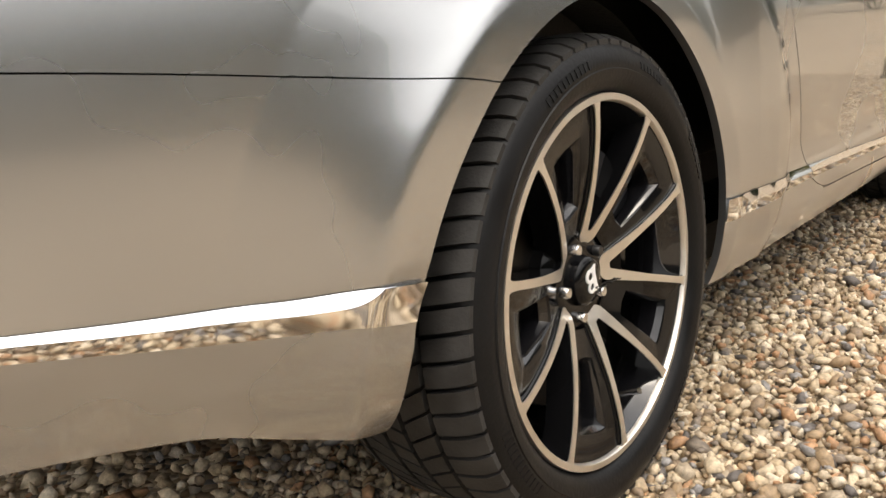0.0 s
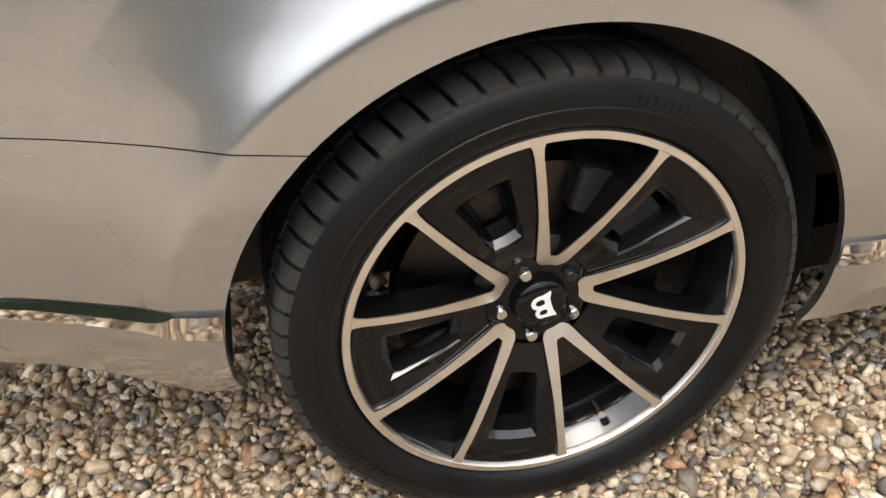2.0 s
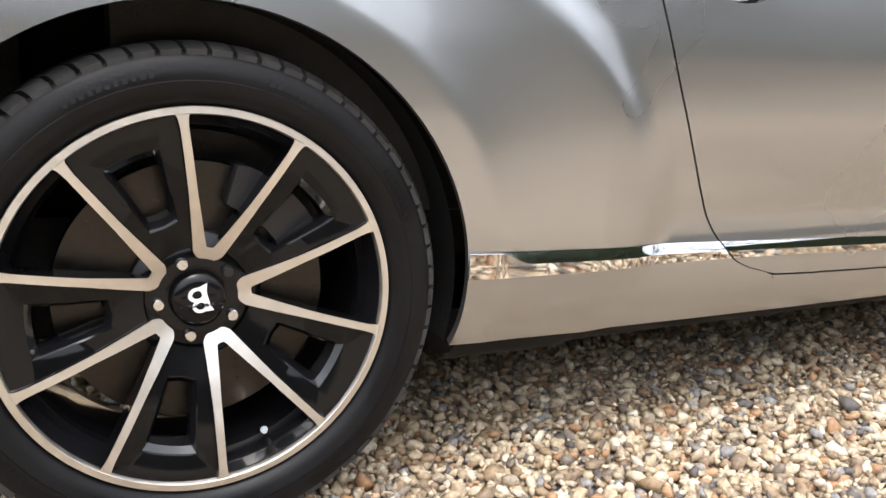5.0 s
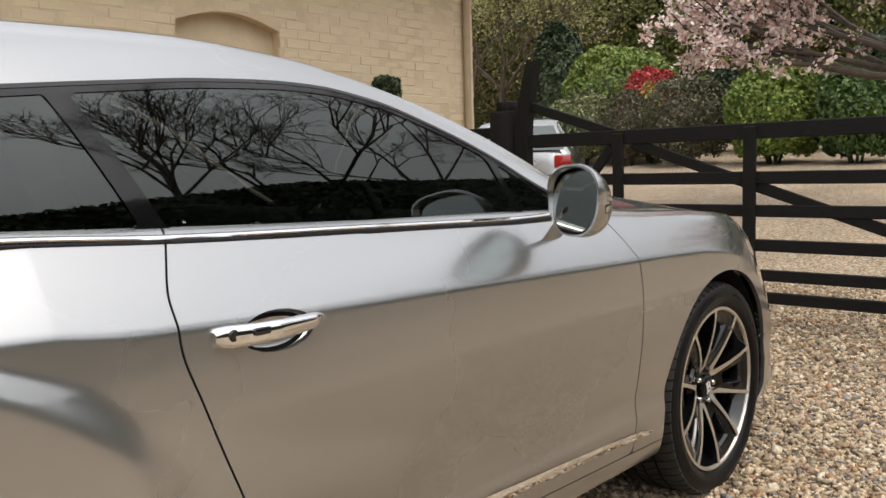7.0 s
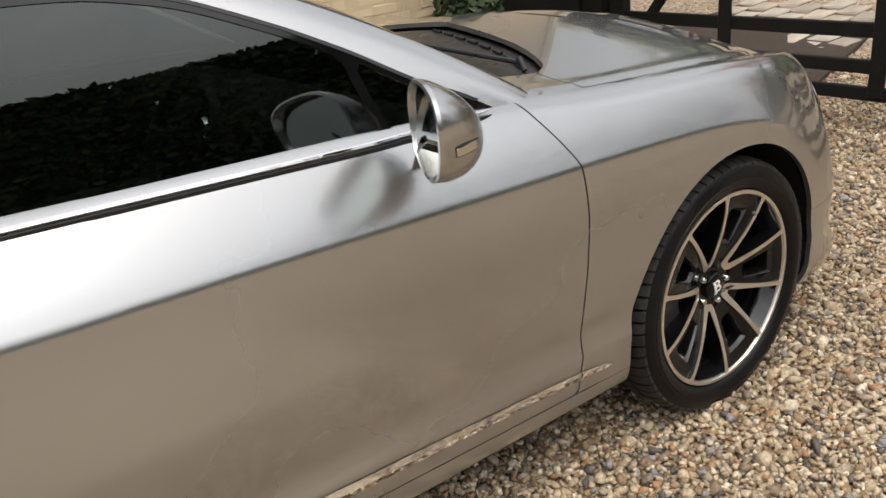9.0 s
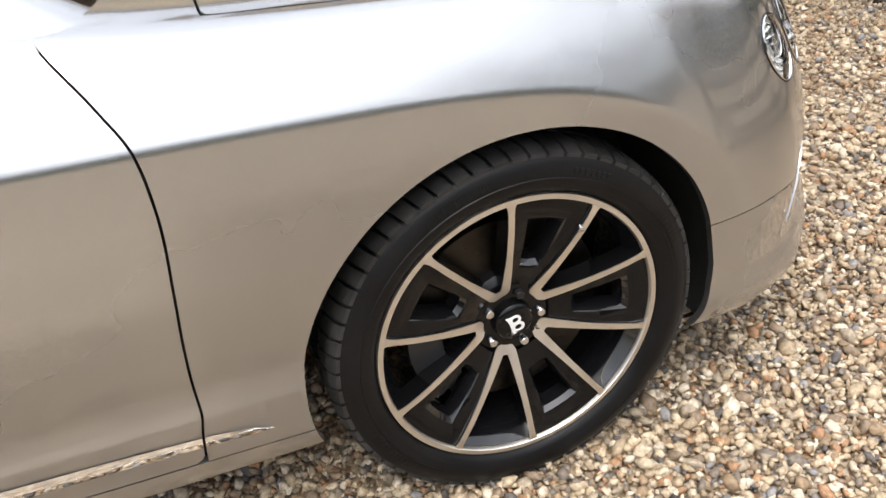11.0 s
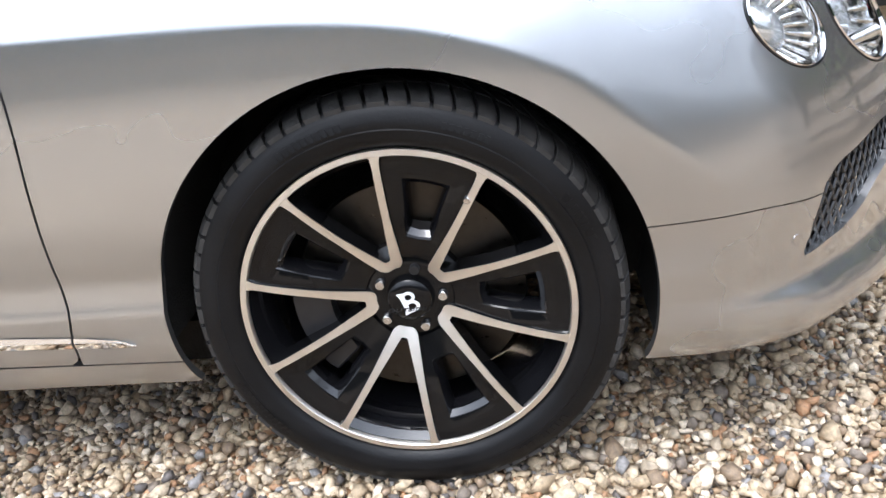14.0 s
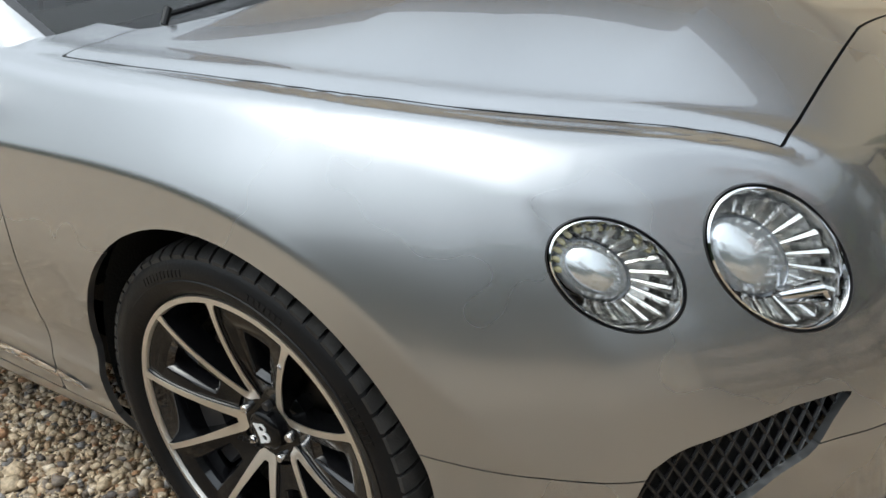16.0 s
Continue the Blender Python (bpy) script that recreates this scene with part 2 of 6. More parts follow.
haunch_fall = keyed((0.10, -0.22), (0.2, -0.07), (0.3, -0.028), (0.4, -0.010), (0.5, -0.002), (0.6, 0.0), (1.1, 0.0))
crease = keyed((-1.3, 0.86), (-0.6, 0.885), (0.2, 0.884), (0.735, 0.871), (1.0, 0.865), (1.45, 0.859), (2.19, 0.848), (2.5, 0.847), (2.7, 0.841), (2.8, 0.831),
               (2.9, 0.809), (3.01, 0.765), (3.1, 0.700), (3.15, 0.657), (3.29, 0.55), (3.4, 0.47), (3.5, 0.40), (3.65, 0.28))
wing_top = keyed((-1.3, 0.95), (-0.9, 1.0), (-0.5, 1.05), (0.0, 1.07), (0.6, 1.05), (1.2, 1.03), (1.9, 1.015), (2.12, 1.0), (2.33, 0.981), (2.75, 0.957), (3.0, 0.930), (3.2, 0.896),
                 (3.4, 0.858), (3.5, 0.828), (3.58, 0.78), (3.66, 0.68))
bonnet_edge = keyed((2.0, 0.82), (2.33, 0.824), (2.55, 0.822), (2.72, 0.814), (2.9, 0.790), (3.05, 0.750), (3.24, 0.660), (3.36, 0.592), (3.49, 0.530), (3.7, 0.48))
nose_plan = keyed((2.6, 1.05), (2.9, 0.995), (3.05, 0.962), (3.15, 0.928), (3.25, 0.888), (3.34, 0.842), (3.417, 0.795), (3.46, 0.757), (3.515, 0.706), (3.56, 0.656), (3.615, 0.590), (3.67, 0.515), (3.71, 0.39), (3.735, 0.2), (3.745, 0.0), (3.76, -0.12))
nose_lean = keyed((0.40, 0.0), (0.47, 0.004), (0.55, 0.020), (0.62, 0.045), (0.70, 0.087), (0.80, 0.143), (0.95, 0.23))
nose_step = keyed((0.10, 0.09), (0.19, 0.055), (0.225, 0.0), (0.25, -0.028), (0.275, -0.033), (0.30, -0.020), (0.34, 0.010), (0.40, 0.006), (0.46, 0.0), (0.7, 0.0))
tail_tuck = keyed((0.10, 0.20), (0.2, 0.135), (0.28, 0.055), (0.34, 0.028), (0.43, 0.006), (0.5, 0.0), (0.9, 0.0))


def body_field(x, y, z):
    a = np.abs(y)
    tuck = tail_tuck(z) * np.clip((-0.25 - x) / 0.12, 0, 1)
    lower = a - (side_width(x) + side_fall(z) - tuck)
    c = crease(x)
    up = z - c
    tail = np.where(x < 0.55, side_width(np.minimum(x, 0.55)) - side_width(0.55), 0.0)
    ahead = np.clip((x - 2.95) / 0.35, 0, 1)
    upper = a - (0.949 + tail - (0.50 - 0.28 * ahead) * up - (0.9 - 0.4 * ahead) * np.maximum(up, 0) ** 2)
    f = smax(lower, upper, 0.004)
    # haunch over the rear wheel
    ahead = np.where(x > -0.08, x + 0.08, 0.3 * (x + 0.08))
    rho = np.sqrt((ahead / 0.82) ** 2 + ((z - 0.45) / 0.525) ** 2)
    soft = 0.012 + 0.045 * np.clip((-0.05 - x) / 0.35, 0, 1)
    flank = soft * np.log1p(np.exp(np.clip((rho - 1.0) / soft, -40, 40)))
    haunch = a - (0.972 - haunch_in(x) - (0.008 + 0.3 * np.maximum(z - 0.64, 0) ** 2) * np.clip((-0.05 - x) / 0.45, 0, 1) + tail - 0.006 * rho ** 4 - (0.34 + 0.5 * np.clip((z - 0.82) / 0.15, 0, 1)) * flank + haunch_fall(z) - tuck)
    haunch = smax(haunch, z - 1.0, 0.05)
    f = smin(f, np.where(x < 1.2, haunch, 9.0), 0.016)
    # the lip of the rear arch flares out
    rr = np.hypot(x - REAR + 0.008, z - AXLE - 0.002)
    flare = np.exp(-0.004 * np.log1p(np.exp(np.clip((rr - 0.473) / 0.004, -40, 40))) / 0.075)
    flare = flare * (0.35 + 0.65 / (1 + np.exp(np.clip((x - 0.12) / 0.08, -40, 40))))
    f = f - 0.042 * np.where(x < 1.2, flare, 0.0) * np.clip((a - 0.6) / 0.2, 0, 1)
    # nose, wing tops and bonnet
    nose = a - 0.045 - nose_plan(x + nose_step(z) + nose_lean(z))
    f = smax(f, np.where(x > 2.5, nose, -9.0), 0.10)
    e = bonnet_edge(x)
    d = a - e
    top = wing_top(x) - 1.1 * np.maximum(d - 0.06, 0) ** 2 + 0.012 * np.exp(-((d - 0.085) / 0.05) ** 2)
    inner = np.clip(-d / np.maximum(e, 0.1), 0, 1)
    top = top + 0.100 * (1 - (1 - inner) ** 1.45) * np.clip((3.72 - x) / 0.45, 0.1, 1) * np.interp(x, (2.3, 2.8), (0.72, 1.0)) + 0.004 * np.exp(-((d + 0.035) / 0.03) ** 2)
    f = smax(f, z - top, 0.045)
    f = smax(f, -1.22 - x, 0.05)
    return smax(f, 0.17 - z, 0.03)


def body_top(x, y):
    lo, hi = 0.6, 1.4
    for _ in range(20):
        mid = (lo + hi) / 2
        lo, hi = (mid, hi) if body_field(np.array(x), np.array(y), np.array(mid)) < 0 else (lo, mid)
    return float(lo)


def roof_field(x, y, z):
    a = np.abs(y)
    u = z - 1.01
    side = a - (0.835 - 0.45 * u - 0.9 * np.maximum(u, 0) ** 2)
    top = z - (roof_line(x) - 0.15 * a ** 2)
    back = a - np.interp(x, (-1.2, -0.6, 0.0, 0.5), (0.55, 0.72, 0.83, 0.95))
    return smax(smax(side, back, 0.1), top, 0.05)


roof_line = keyed((-1.2, 1.0), (-0.9, 1.08), (-0.5, 1.22), (-0.1, 1.345), (0.3, 1.42), (0.7, 1.455), (1.0, 1.46), (1.3, 1.437), (1.55, 1.382), (1.8, 1.288), (2.05, 1.165), (2.3, 1.02), (2.5, 0.91))


def solve_rays(field, o, d, far):
    lo, hi = np.full(o.shape[:-1], 0.02), np.full(o.shape[:-1], far)
    for _ in range(34):
        mid = (lo + hi) / 2
        p = o + mid[..., None] * d
        inside = field(p[..., 0], p[..., 1], p[..., 2]) < 0
        lo, hi = np.where(inside, mid, lo), np.where(inside, hi, mid)
    p = o + ((lo + hi) / 2)[..., None] * d
    e = 0.0015
    g = [field(*(p + e * v).transpose(2, 0, 1)) - field(*(p - e * v).transpose(2, 0, 1)) for v in np.eye(3)]
    n = np.stack(g, -1)
    return p, n / np.linalg.norm(n, axis=-1, keepdims=True)


def body_grid():
    xs = np.concatenate([np.arange(-1.19, -0.66, 0.025), np.arange(-0.66, 0.80, 0.0085), np.arange(0.80, 2.20, 0.022), np.arange(2.20, 3.0001, 0.011)])
    turns = np.radians(np.arange(0.8, 91, 0.8))
    ox = np.concatenate([xs, np.full(len(turns), xs[-1])])
    psi = np.concatenate([np.zeros(len(xs)), turns])
    middle = np.array([0.0, 0.60])
    # rows follow the crease
    ce = np.arctan2(crease(xs) - middle[1], 0.946)
    ce = np.concatenate([ce, np.full(len(turns), ce[-1]) * np.linspace(1, 0.2, len(turns))])
    low, high = np.linspace(-0.46, -0.005, 86), np.linspace(0.014, 1, 110) ** 1.25
    rows = []
    for c in ce:
        rows.append(np.concatenate([c + low / 0.46 * (c + 0.46), [c - 0.0025, c, c + 0.0025], c + high * (1.57 - c)]))
    phi = np.array(rows)
    d = np.stack([np.sin(psi)[:, None] * np.cos(phi), -np.cos(psi)[:, None] * np.cos(phi), np.sin(phi)], -1)
    o = np.broadcast_to(np.stack([ox, np.full(len(ox), middle[0]), np.full(len(ox), middle[1])], -1)[:, None], d.shape)
    return solve_rays(body_field, o, d, 1.9)


def roof_grid():
    xs = np.arange(-1.15, 2.36, 0.02)
    phi = np.concatenate([np.linspace(-0.05, 0.9, 70), np.linspace(0.915, 1.5707, 36)])
    d = np.stack([0 * phi, -np.cos(phi), np.sin(phi)], -1)[None].repeat(len(xs), 0)
    o = np.stack([xs, np.zeros(len(xs)), np.full(len(xs), 0.93)], -1)[:, None].repeat(len(phi), 1)
    return solve_rays(roof_field, o, d, 1.5)


def clipped(p, n, tests, flange=0.012, inward=None):
    """The part of a grid of places where every test is positive, cut true along its border, with a folded-in edge. Gives vertices, normals and faces."""
    tests = np.stack([t * np.ones(p.shape[:2]) for t in tests], -1)
    ok = tests > 0
    corner = lambda a: (a[:-1, :-1], a[1:, :-1], a[1:, 1:], a[:-1, 1:])
    c = corner(ok)
    full = np.all(c[0] & c[1] & c[2] & c[3], -1)
    none = np.any(~c[0] & ~c[1] & ~c[2] & ~c[3], -1)
    verts, norms, faces, index = [], [], [], {}

    def vertex(key, pos, nor):
        if key not in index:
            index[key] = len(verts)
            verts.append(pos)
            norms.append(nor)
        return index[key]

    for i, j in np.argwhere(full):
        faces.append([vertex((a, b), p[a, b], n[a, b]) for a, b in ((i, j), (i + 1, j), (i + 1, j + 1), (i, j + 1))])
    for i, j in np.argwhere(~full & ~none):
        poly = [np.concatenate([p[a, b], n[a, b], tests[a, b]]) for a, b in ((i, j), (i + 1, j), (i + 1, j + 1), (i, j + 1))]
        for k in range(6, 6 + tests.shape[-1]):
            out = []
            for a, b in zip(poly, poly[1:] + poly[:1]):
                if a[k] > 0:
                    out.append(a)
                if (a[k] > 0) != (b[k] > 0):
                    out.append(a + (b - a) * (a[k] / (a[k] - b[k])))
            poly = out
            if len(poly) < 3:
                break
        if len(poly) < 3:
            continue
        ids = []
        for q in poly:
            v = vertex(tuple(np.round(q[:3], 5)), q[:3], q[3:6])
            if v not in ids:
                ids.append(v)
        if len(ids) > 2:
            faces.append(ids)
    # one number for each place, whether it came whole or cut
    place, same = {}, []
    for v in verts:
        same.append(place.setdefault(tuple(np.round(v, 5)), len(place)))
    first = {}
    for a, b in enumerate(same):
        first.setdefault(b, a)
    verts, norms = [verts[first[b]] for b in range(len(place))], [norms[first[b]] for b in range(len(place))]
    faces = [f for f in ([same[v] for v in f] for f in faces) if len(set(f)) == len(f)]
    if flange:
        count = {}
        for f in faces:
            for a, b in zip(f, f[1:] + f[:1]):
                count[(a, b)] = 1
        rim = [(a, b) for a, b in count if (b, a) not in count]
        for a, b in rim:
            va, vb = np.array(verts[a]), np.array(verts[b])
            na, nb = np.array(norms[a]), np.array(norms[b])
            ia = inward if inward is not None else -na
            ib = inward if inward is not None else -nb
            side = np.cross(vb - va, (ia + ib) / 2)
            side = side / (np.linalg.norm(side) + 1e-9)
            base = len(verts)
            verts += [va, vb, vb + np.array(ib) * flange, va + np.array(ia) * flange]
            norms += [-side] * 4
            faces.append([base + 1, base, base + 3, base + 2])
    return verts, norms, faces


def shell(name, data, mat, parent, label="", mirrored=False):
    verts, norms, faces = data
    v, n = np.array(verts), np.array(norms)
    if mirrored:
        v, n = v * (1, -1, 1), n * (1, -1, 1)
        faces = [f[::-1] for f in faces]
    me = bpy.data.meshes.new(name)
    me.from_pydata(v.tolist(), [], faces)
    me.polygons.foreach_set("use_smooth", [True] * len(me.polygons))
    me.normals_split_custom_set_from_vertices([Vector(q).normalized() for q in n])
    return link_mesh(name, me, mat, parent, label)


# ---- panels of the car ----
rear_cut = keyed((0.28, 1.10), (0.322, 1.08), (0.335, 1.03), (0.357, 0.977), (0.40, 0.930), (0.453, 0.895), (0.561, 0.843), (0.763, 0.766), (0.867, 0.737), (0.92, 0.736), (1.0, 0.762), (1.05, 0.79))
front_cut = keyed((0.25, 2.158), (0.30, 2.160), (0.355, 2.165), (0.40, 2.172), (0.45, 2.171), (0.53, 2.174), (0.63, 2.182), (0.75, 2.190), (0.80, 2.188), (0.847, 2.182), (0.912, 2.149), (0.973, 2.108), (1.05, 2.06))
door_bottom = keyed((0.85, 0.335), (1.05, 0.322), (1.15, 0.317), (1.5, 0.307), (2.15, 0.290), (2.4, 0.285))
rear_seam = keyed((-1.2, 0.745), (-0.8, 0.718), (-0.7, 0.710), (-0.6, 0.701), (-0.5, 0.691), (-0.4, 0.681), (-0.339, 0.676), (-0.27, 0.666), (-0.2, 0.657))
low_edge = keyed((-1.2, 0.40), (-0.83, 0.38), (-0.65, 0.35), (-0.53, 0.305), (-0.43, 0.272), (-0.3, 0.26), (0.4, 0.248), (0.8, 0.242), (1.5, 0.236), (2.3, 0.230), (3.1, 0.225), (3.7, 0.215))
front_seam = keyed((3.0, 0.477), (3.15, 0.476), (3.30, 0.475), (3.414, 0.468), (3.6, 0.47))
win_top = keyed((-0.45, 1.055), (-0.2, 1.135), (0.2, 1.222), (0.45, 1.262), (0.615, 1.28), (0.83, 1.301), (1.007, 1.316), (1.2, 1.322), (1.3, 1.318), (1.45, 1.291), (1.61, 1.228), (1.756, 1.153), (1.88, 1.078), (1.976, 1.032), (2.06, 0.984))
win_low = keyed((-0.45, 1.058), (0.0, 1.046), (0.52, 1.034), (0.78, 1.019), (1.19, 1.007), (1.82, 0.989), (2.06, 0.984))
glass_half = lambda z: 0.835 - 0.45 * (z - 1.01) - 0.9 * np.maximum(z - 1.01, 0) ** 2
ARCH = 0.407
# centre, facing, half axes and lean of each headlamp's oval
cowl_line = keyed((0.0, 2.56), (0.4, 2.49), (0.55, 2.43), (0.62, 2.385), (0.655, 2.340), (0.675, 2.318), (1.0, 2.312))
OUTER_LAMP = ((3.369, -0.786, 0.734), (0.613, -0.709, 0.348), (0.0968, 0.0640), -37)
INNER_LAMP = ((3.522, -0.628, 0.717), (0.722, -0.573, 0.388), (0.1185, 0.0830), -47)


def lamp_frame(lamp):
    """Across and up on a lamp's face, along its long and its short axis."""
    n = np.array(lamp[1])
    n = n / np.linalg.norm(n)
    right = np.cross(-n, (0, 0, 1.0))
    right = right / np.linalg.norm(right)
    up = np.cross(right, -n)
    t = math.radians(lamp[3])
    return n, right, up, right * math.cos(t) + up * math.sin(t), up * math.cos(t) - right * math.sin(t)


def lamp_gap(p, lamp):
    """Distance outside a lamp's oval, for places on the skin."""
    n, right, up, long, short = lamp_frame(lamp)
    q = p - np.array(lamp[0])
    oval = (np.hypot(q @ long / lamp[2][0], q @ short / lamp[2][1]) - 1) * lamp[2][1]
    return np.where(np.abs(q @ n) < 0.15, oval, 1.0)



def outside(x, z, cx, r):
    return np.hypot(x - cx, z - AXLE) - r


def build_wheel(name, base_angle, parent, with_text):
    """One alloy wheel with tyre and brake; its outer face looks along -y."""
    wheel = new(name)
    wheel.parent = parent
    bm = bmesh.new()
    lathe(bm, [(0.2785, 0.012), (0.283, 0.001), (0.291, -0.008), (0.300, -0.0125), (0.312, -0.0148), (0.3135, -0.0128), (0.318, -0.0135), (0.326, -0.0125), (0.339, -0.008), (0.349, -0.002), (0.3535, 0.008), (0.3545, 0.03), (0.3545, 0.055),
               (0.3545, 0.20), (0.350, 0.232), (0.338, 0.252), (0.31, 0.262), (0.28, 0.25)], 128)
    tyre = part("tyre", bm, RUBBER, wheel, "black rubber tyre with dull sidewall")
    # tread: blocks with slanted gaps
    bm = bmesh.new()
    count = 66
    for k in range(count):
        for row, (y0, y1, slant, gap) in enumerate(((-0.004, 0.062, 0.42, 0.20), (0.071, 0.118, 0.8, 0.16), (0.127, 0.160, -0.3, 0.18), (0.169, 0.212, -0.8, 0.16), (0.221, 0.262, -0.35, 0.15))):
            a0 = 2 * math.pi * (k + gap / 2 + 0.37 * row) / count
            a1 = 2 * math.pi * (k + 1 - gap / 2 + 0.37 * row) / count
            rings = []
            steps = 5 if row == 0 else 3 if row == 4 else 2
            for i in range(steps):
                f = i / (steps - 1)
                y = y0 + (y1 - y0) * f
                r = 0.3655 - 18.0 * max(0.05 - y, 0) ** 2.6 * 3.2 - 18.0 * max(y - 0.213, 0) ** 2.6 * 3.2
                if row == 0:
                    r = float(np.interp(y, (-0.004, 0.006, 0.018, 0.040, 0.062), (0.3530, 0.3600, 0.3635, 0.3650, 0.3655)))
                sl = slant * 2 * math.pi / count * f
                ring = []
                for a, rad in ((a0, r), (a1, r), (a1, r - 0.009), (a0, r - 0.009)):
                    ring.append(bm.verts.new((rad * math.cos(a + sl), y, rad * math.sin(a + sl))))
                rings.append(ring)
            for p, q in zip(rings, rings[1:]):
                for i in range(4):
                    bm.faces.new((p[i], p[(i + 1) % 4], q[(i + 1) % 4], q[i]))
            bm.faces.new(rings[0])
            bm.faces.new(rings[-1][::-1])
    tagged(part("tread", bm, TREAD, tyre, "worn grey-black tread blocks"), kind="stuff")
    # rim
    bm = bmesh.new()
    lathe(bm, [(0.2790, 0.010), (0.2796, 0.002), (0.2785, -0.0015), (0.2692, -0.0020), (0.2678, 0.000), (0.2668, 0.008)], 144)
    part("rim_ring", bm, MACHINED, wheel, "bright machined outer rim ring")
    bm = bmesh.new()
    lathe(bm, [(0.2655, 0.0075), (0.2570, 0.022), (0.2470, 0.040), (0.2420, 0.075), (0.2360, 0.16), (0.2480, 0.225), (0.262, 0.24)], 120)
    part("barrel", bm, BLACK_GLOSS, wheel, "gloss black inner barrel")

    def depth(r):
        return 0.050 * max(0.0, (0.268 - r) / 0.208) ** 1.7

    tip, knee, apex = Vector((0.2590, 0.0835)), Vector((0.0760, 0.0150)), Vector((0.0655, 0.0))

    def arm(t):
        """Middle line of a spoke's arm, from its tip to the bow that joins the two arms."""
        if t < 0.86:
            return tip.lerp(knee, t / 0.86)
        a = (t - 0.86) / 0.14 * math.pi / 2
        return Vector((apex.x + (knee.x - apex.x) * (1 - math.sin(a)), knee.y * math.cos(a)))

    across = Vector((-(tip - knee).y, (tip - knee).x)).normalized()

    def normal(t):
        if t < 0.86:
            return across
        a = (t - 0.86) / 0.14
        return across.lerp(Vector((-1.0, 0.0)), a ** 0.8).normalized()

    for v in range(5):
        turn = math.radians(base_angle - 72 * v)
        ca, sa = math.cos(turn), math.sin(turn)
        place = lambda u, w, y: (u * ca - w * sa, y, u * sa + w * ca)
        face, body = bmesh.new(), bmesh.new()
        for side in (1, -1):
            strip, wide = [], []
            for i in range(29):
                t = i / 28
                p, n = arm(t), normal(t)
                half = float(np.interp(t, (0, 0.035, 0.09, 0.5, 0.86, 1), (0.0120, 0.0074, 0.0057, 0.0061, 0.0092, 0.0110)))
                o, q = p + n * half, p - n * half
                if t > 0.86:
                    q = Vector((max(q.x, p.x + half * 0.9), max(q.y, 0)))
                pair = []
                for e in (o, q):
                    y = depth(e.length)
                    pair += [place(e.x, side * e.y, y - 0.001), place(e.x, side * e.y, y + 0.0012)]
                strip.append([face.verts.new(c) for c in (pair[0], pair[2], pair[3], pair[1])])
                ledge = float(np.interp(t, (0, 0.12, 0.6, 0.86, 1.0), (0.006, 0.004, 0.004, 0.004, 0.003)))
                o2, q2 = p + n * (half + ledge), p - n * (half - 0.0005)
                if t > 0.86:
                    q2 = Vector((max(q2.x, p.x + half * 0.85), max(q2.y, 0)))
                yo, yq = depth(o2.length) + 0.010, depth(q2.length) + 0.002
                ring = [place(o2.x, side * o2.y, yo), place(p.x + n.x * half, side * (p.y + n.y * half), depth(p.length) + 0.0035), place(q2.x, side * q2.y, yq), place(q2.x, side * q2.y, yq + 0.045), place(o2.x, side * o2.y, yo + 0.035)]
                wide.append([body.verts.new(c) for c in ring])
            for rows, bmx in ((strip, face), (wide, body)):
                for p, q in zip(rows, rows[1:]):
                    m = len(p)
                    for i in range(m):
                        bmx.faces.new((p[i], p[(i + 1) % m], q[(i + 1) % m], q[i]))
                bmx.faces.new(rows[0])
                bmx.faces.new(rows[-1])
        spoke = part("spoke", body, WHEEL_BLACK, wheel, "gloss black V-shaped spoke with bright face")
        part("spoke_face", face, MACHINED, spoke, "bright machined spoke face")
        # black pocket between two spokes: a sunk frame round a tapered window
        mid = math.radians(base_angle - 72 * v - 36)
        cm, sm = math.cos(mid), math.sin(mid)
        lay = lambda u, w, y: (u * cm - w * sm, y, u * sm + w * cm)

        def side_at(r):
            """How far to the side the neighbouring arm's middle line lies at a radius."""
            lo, hi = 0.0, 1.0
            for _ in range(30):
                t = (lo + hi) / 2
                lo, hi = (t, hi) if tip.lerp(knee, t).length > r else (lo, t)
            q = tip.lerp(knee, lo)
            a = math.radians(36) - math.atan2(q.y, q.x)
            return r * math.cos(a), r * math.sin(a)

        outer, inner = [], []
        for k in range(9):
            r = 0.0800 + (0.2665 - 0.0800) * k / 8
            outer.append(side_at(r))
            f = k / 8
            inner.append((0.122 + (0.224 - 0.122) * f, 0.0195 + (0.0385 - 0.0195) * f))
        end = math.atan2(outer[-1][1], outer[-1][0])
        for k in range(1, 8):
            a = end * (1 - 2 * k / 8)
            outer.append((0.2665 * math.cos(a), 0.2665 * math.sin(a)))
            a = math.atan2(0.0385, 0.224) * (1 - 2 * k / 8)
            inner.append((0.2275 * math.cos(a), 0.2275 * math.sin(a)))
        outer += [(u, -w) for u, w in outer[8::-1]]
        inner += [(u, -w) for u, w in inner[8::-1]]
        outer.append((0.0760, 0.0))
        inner.append((0.119, 0.0))
        web, well = bmesh.new(), bmesh.new()
        rows = []
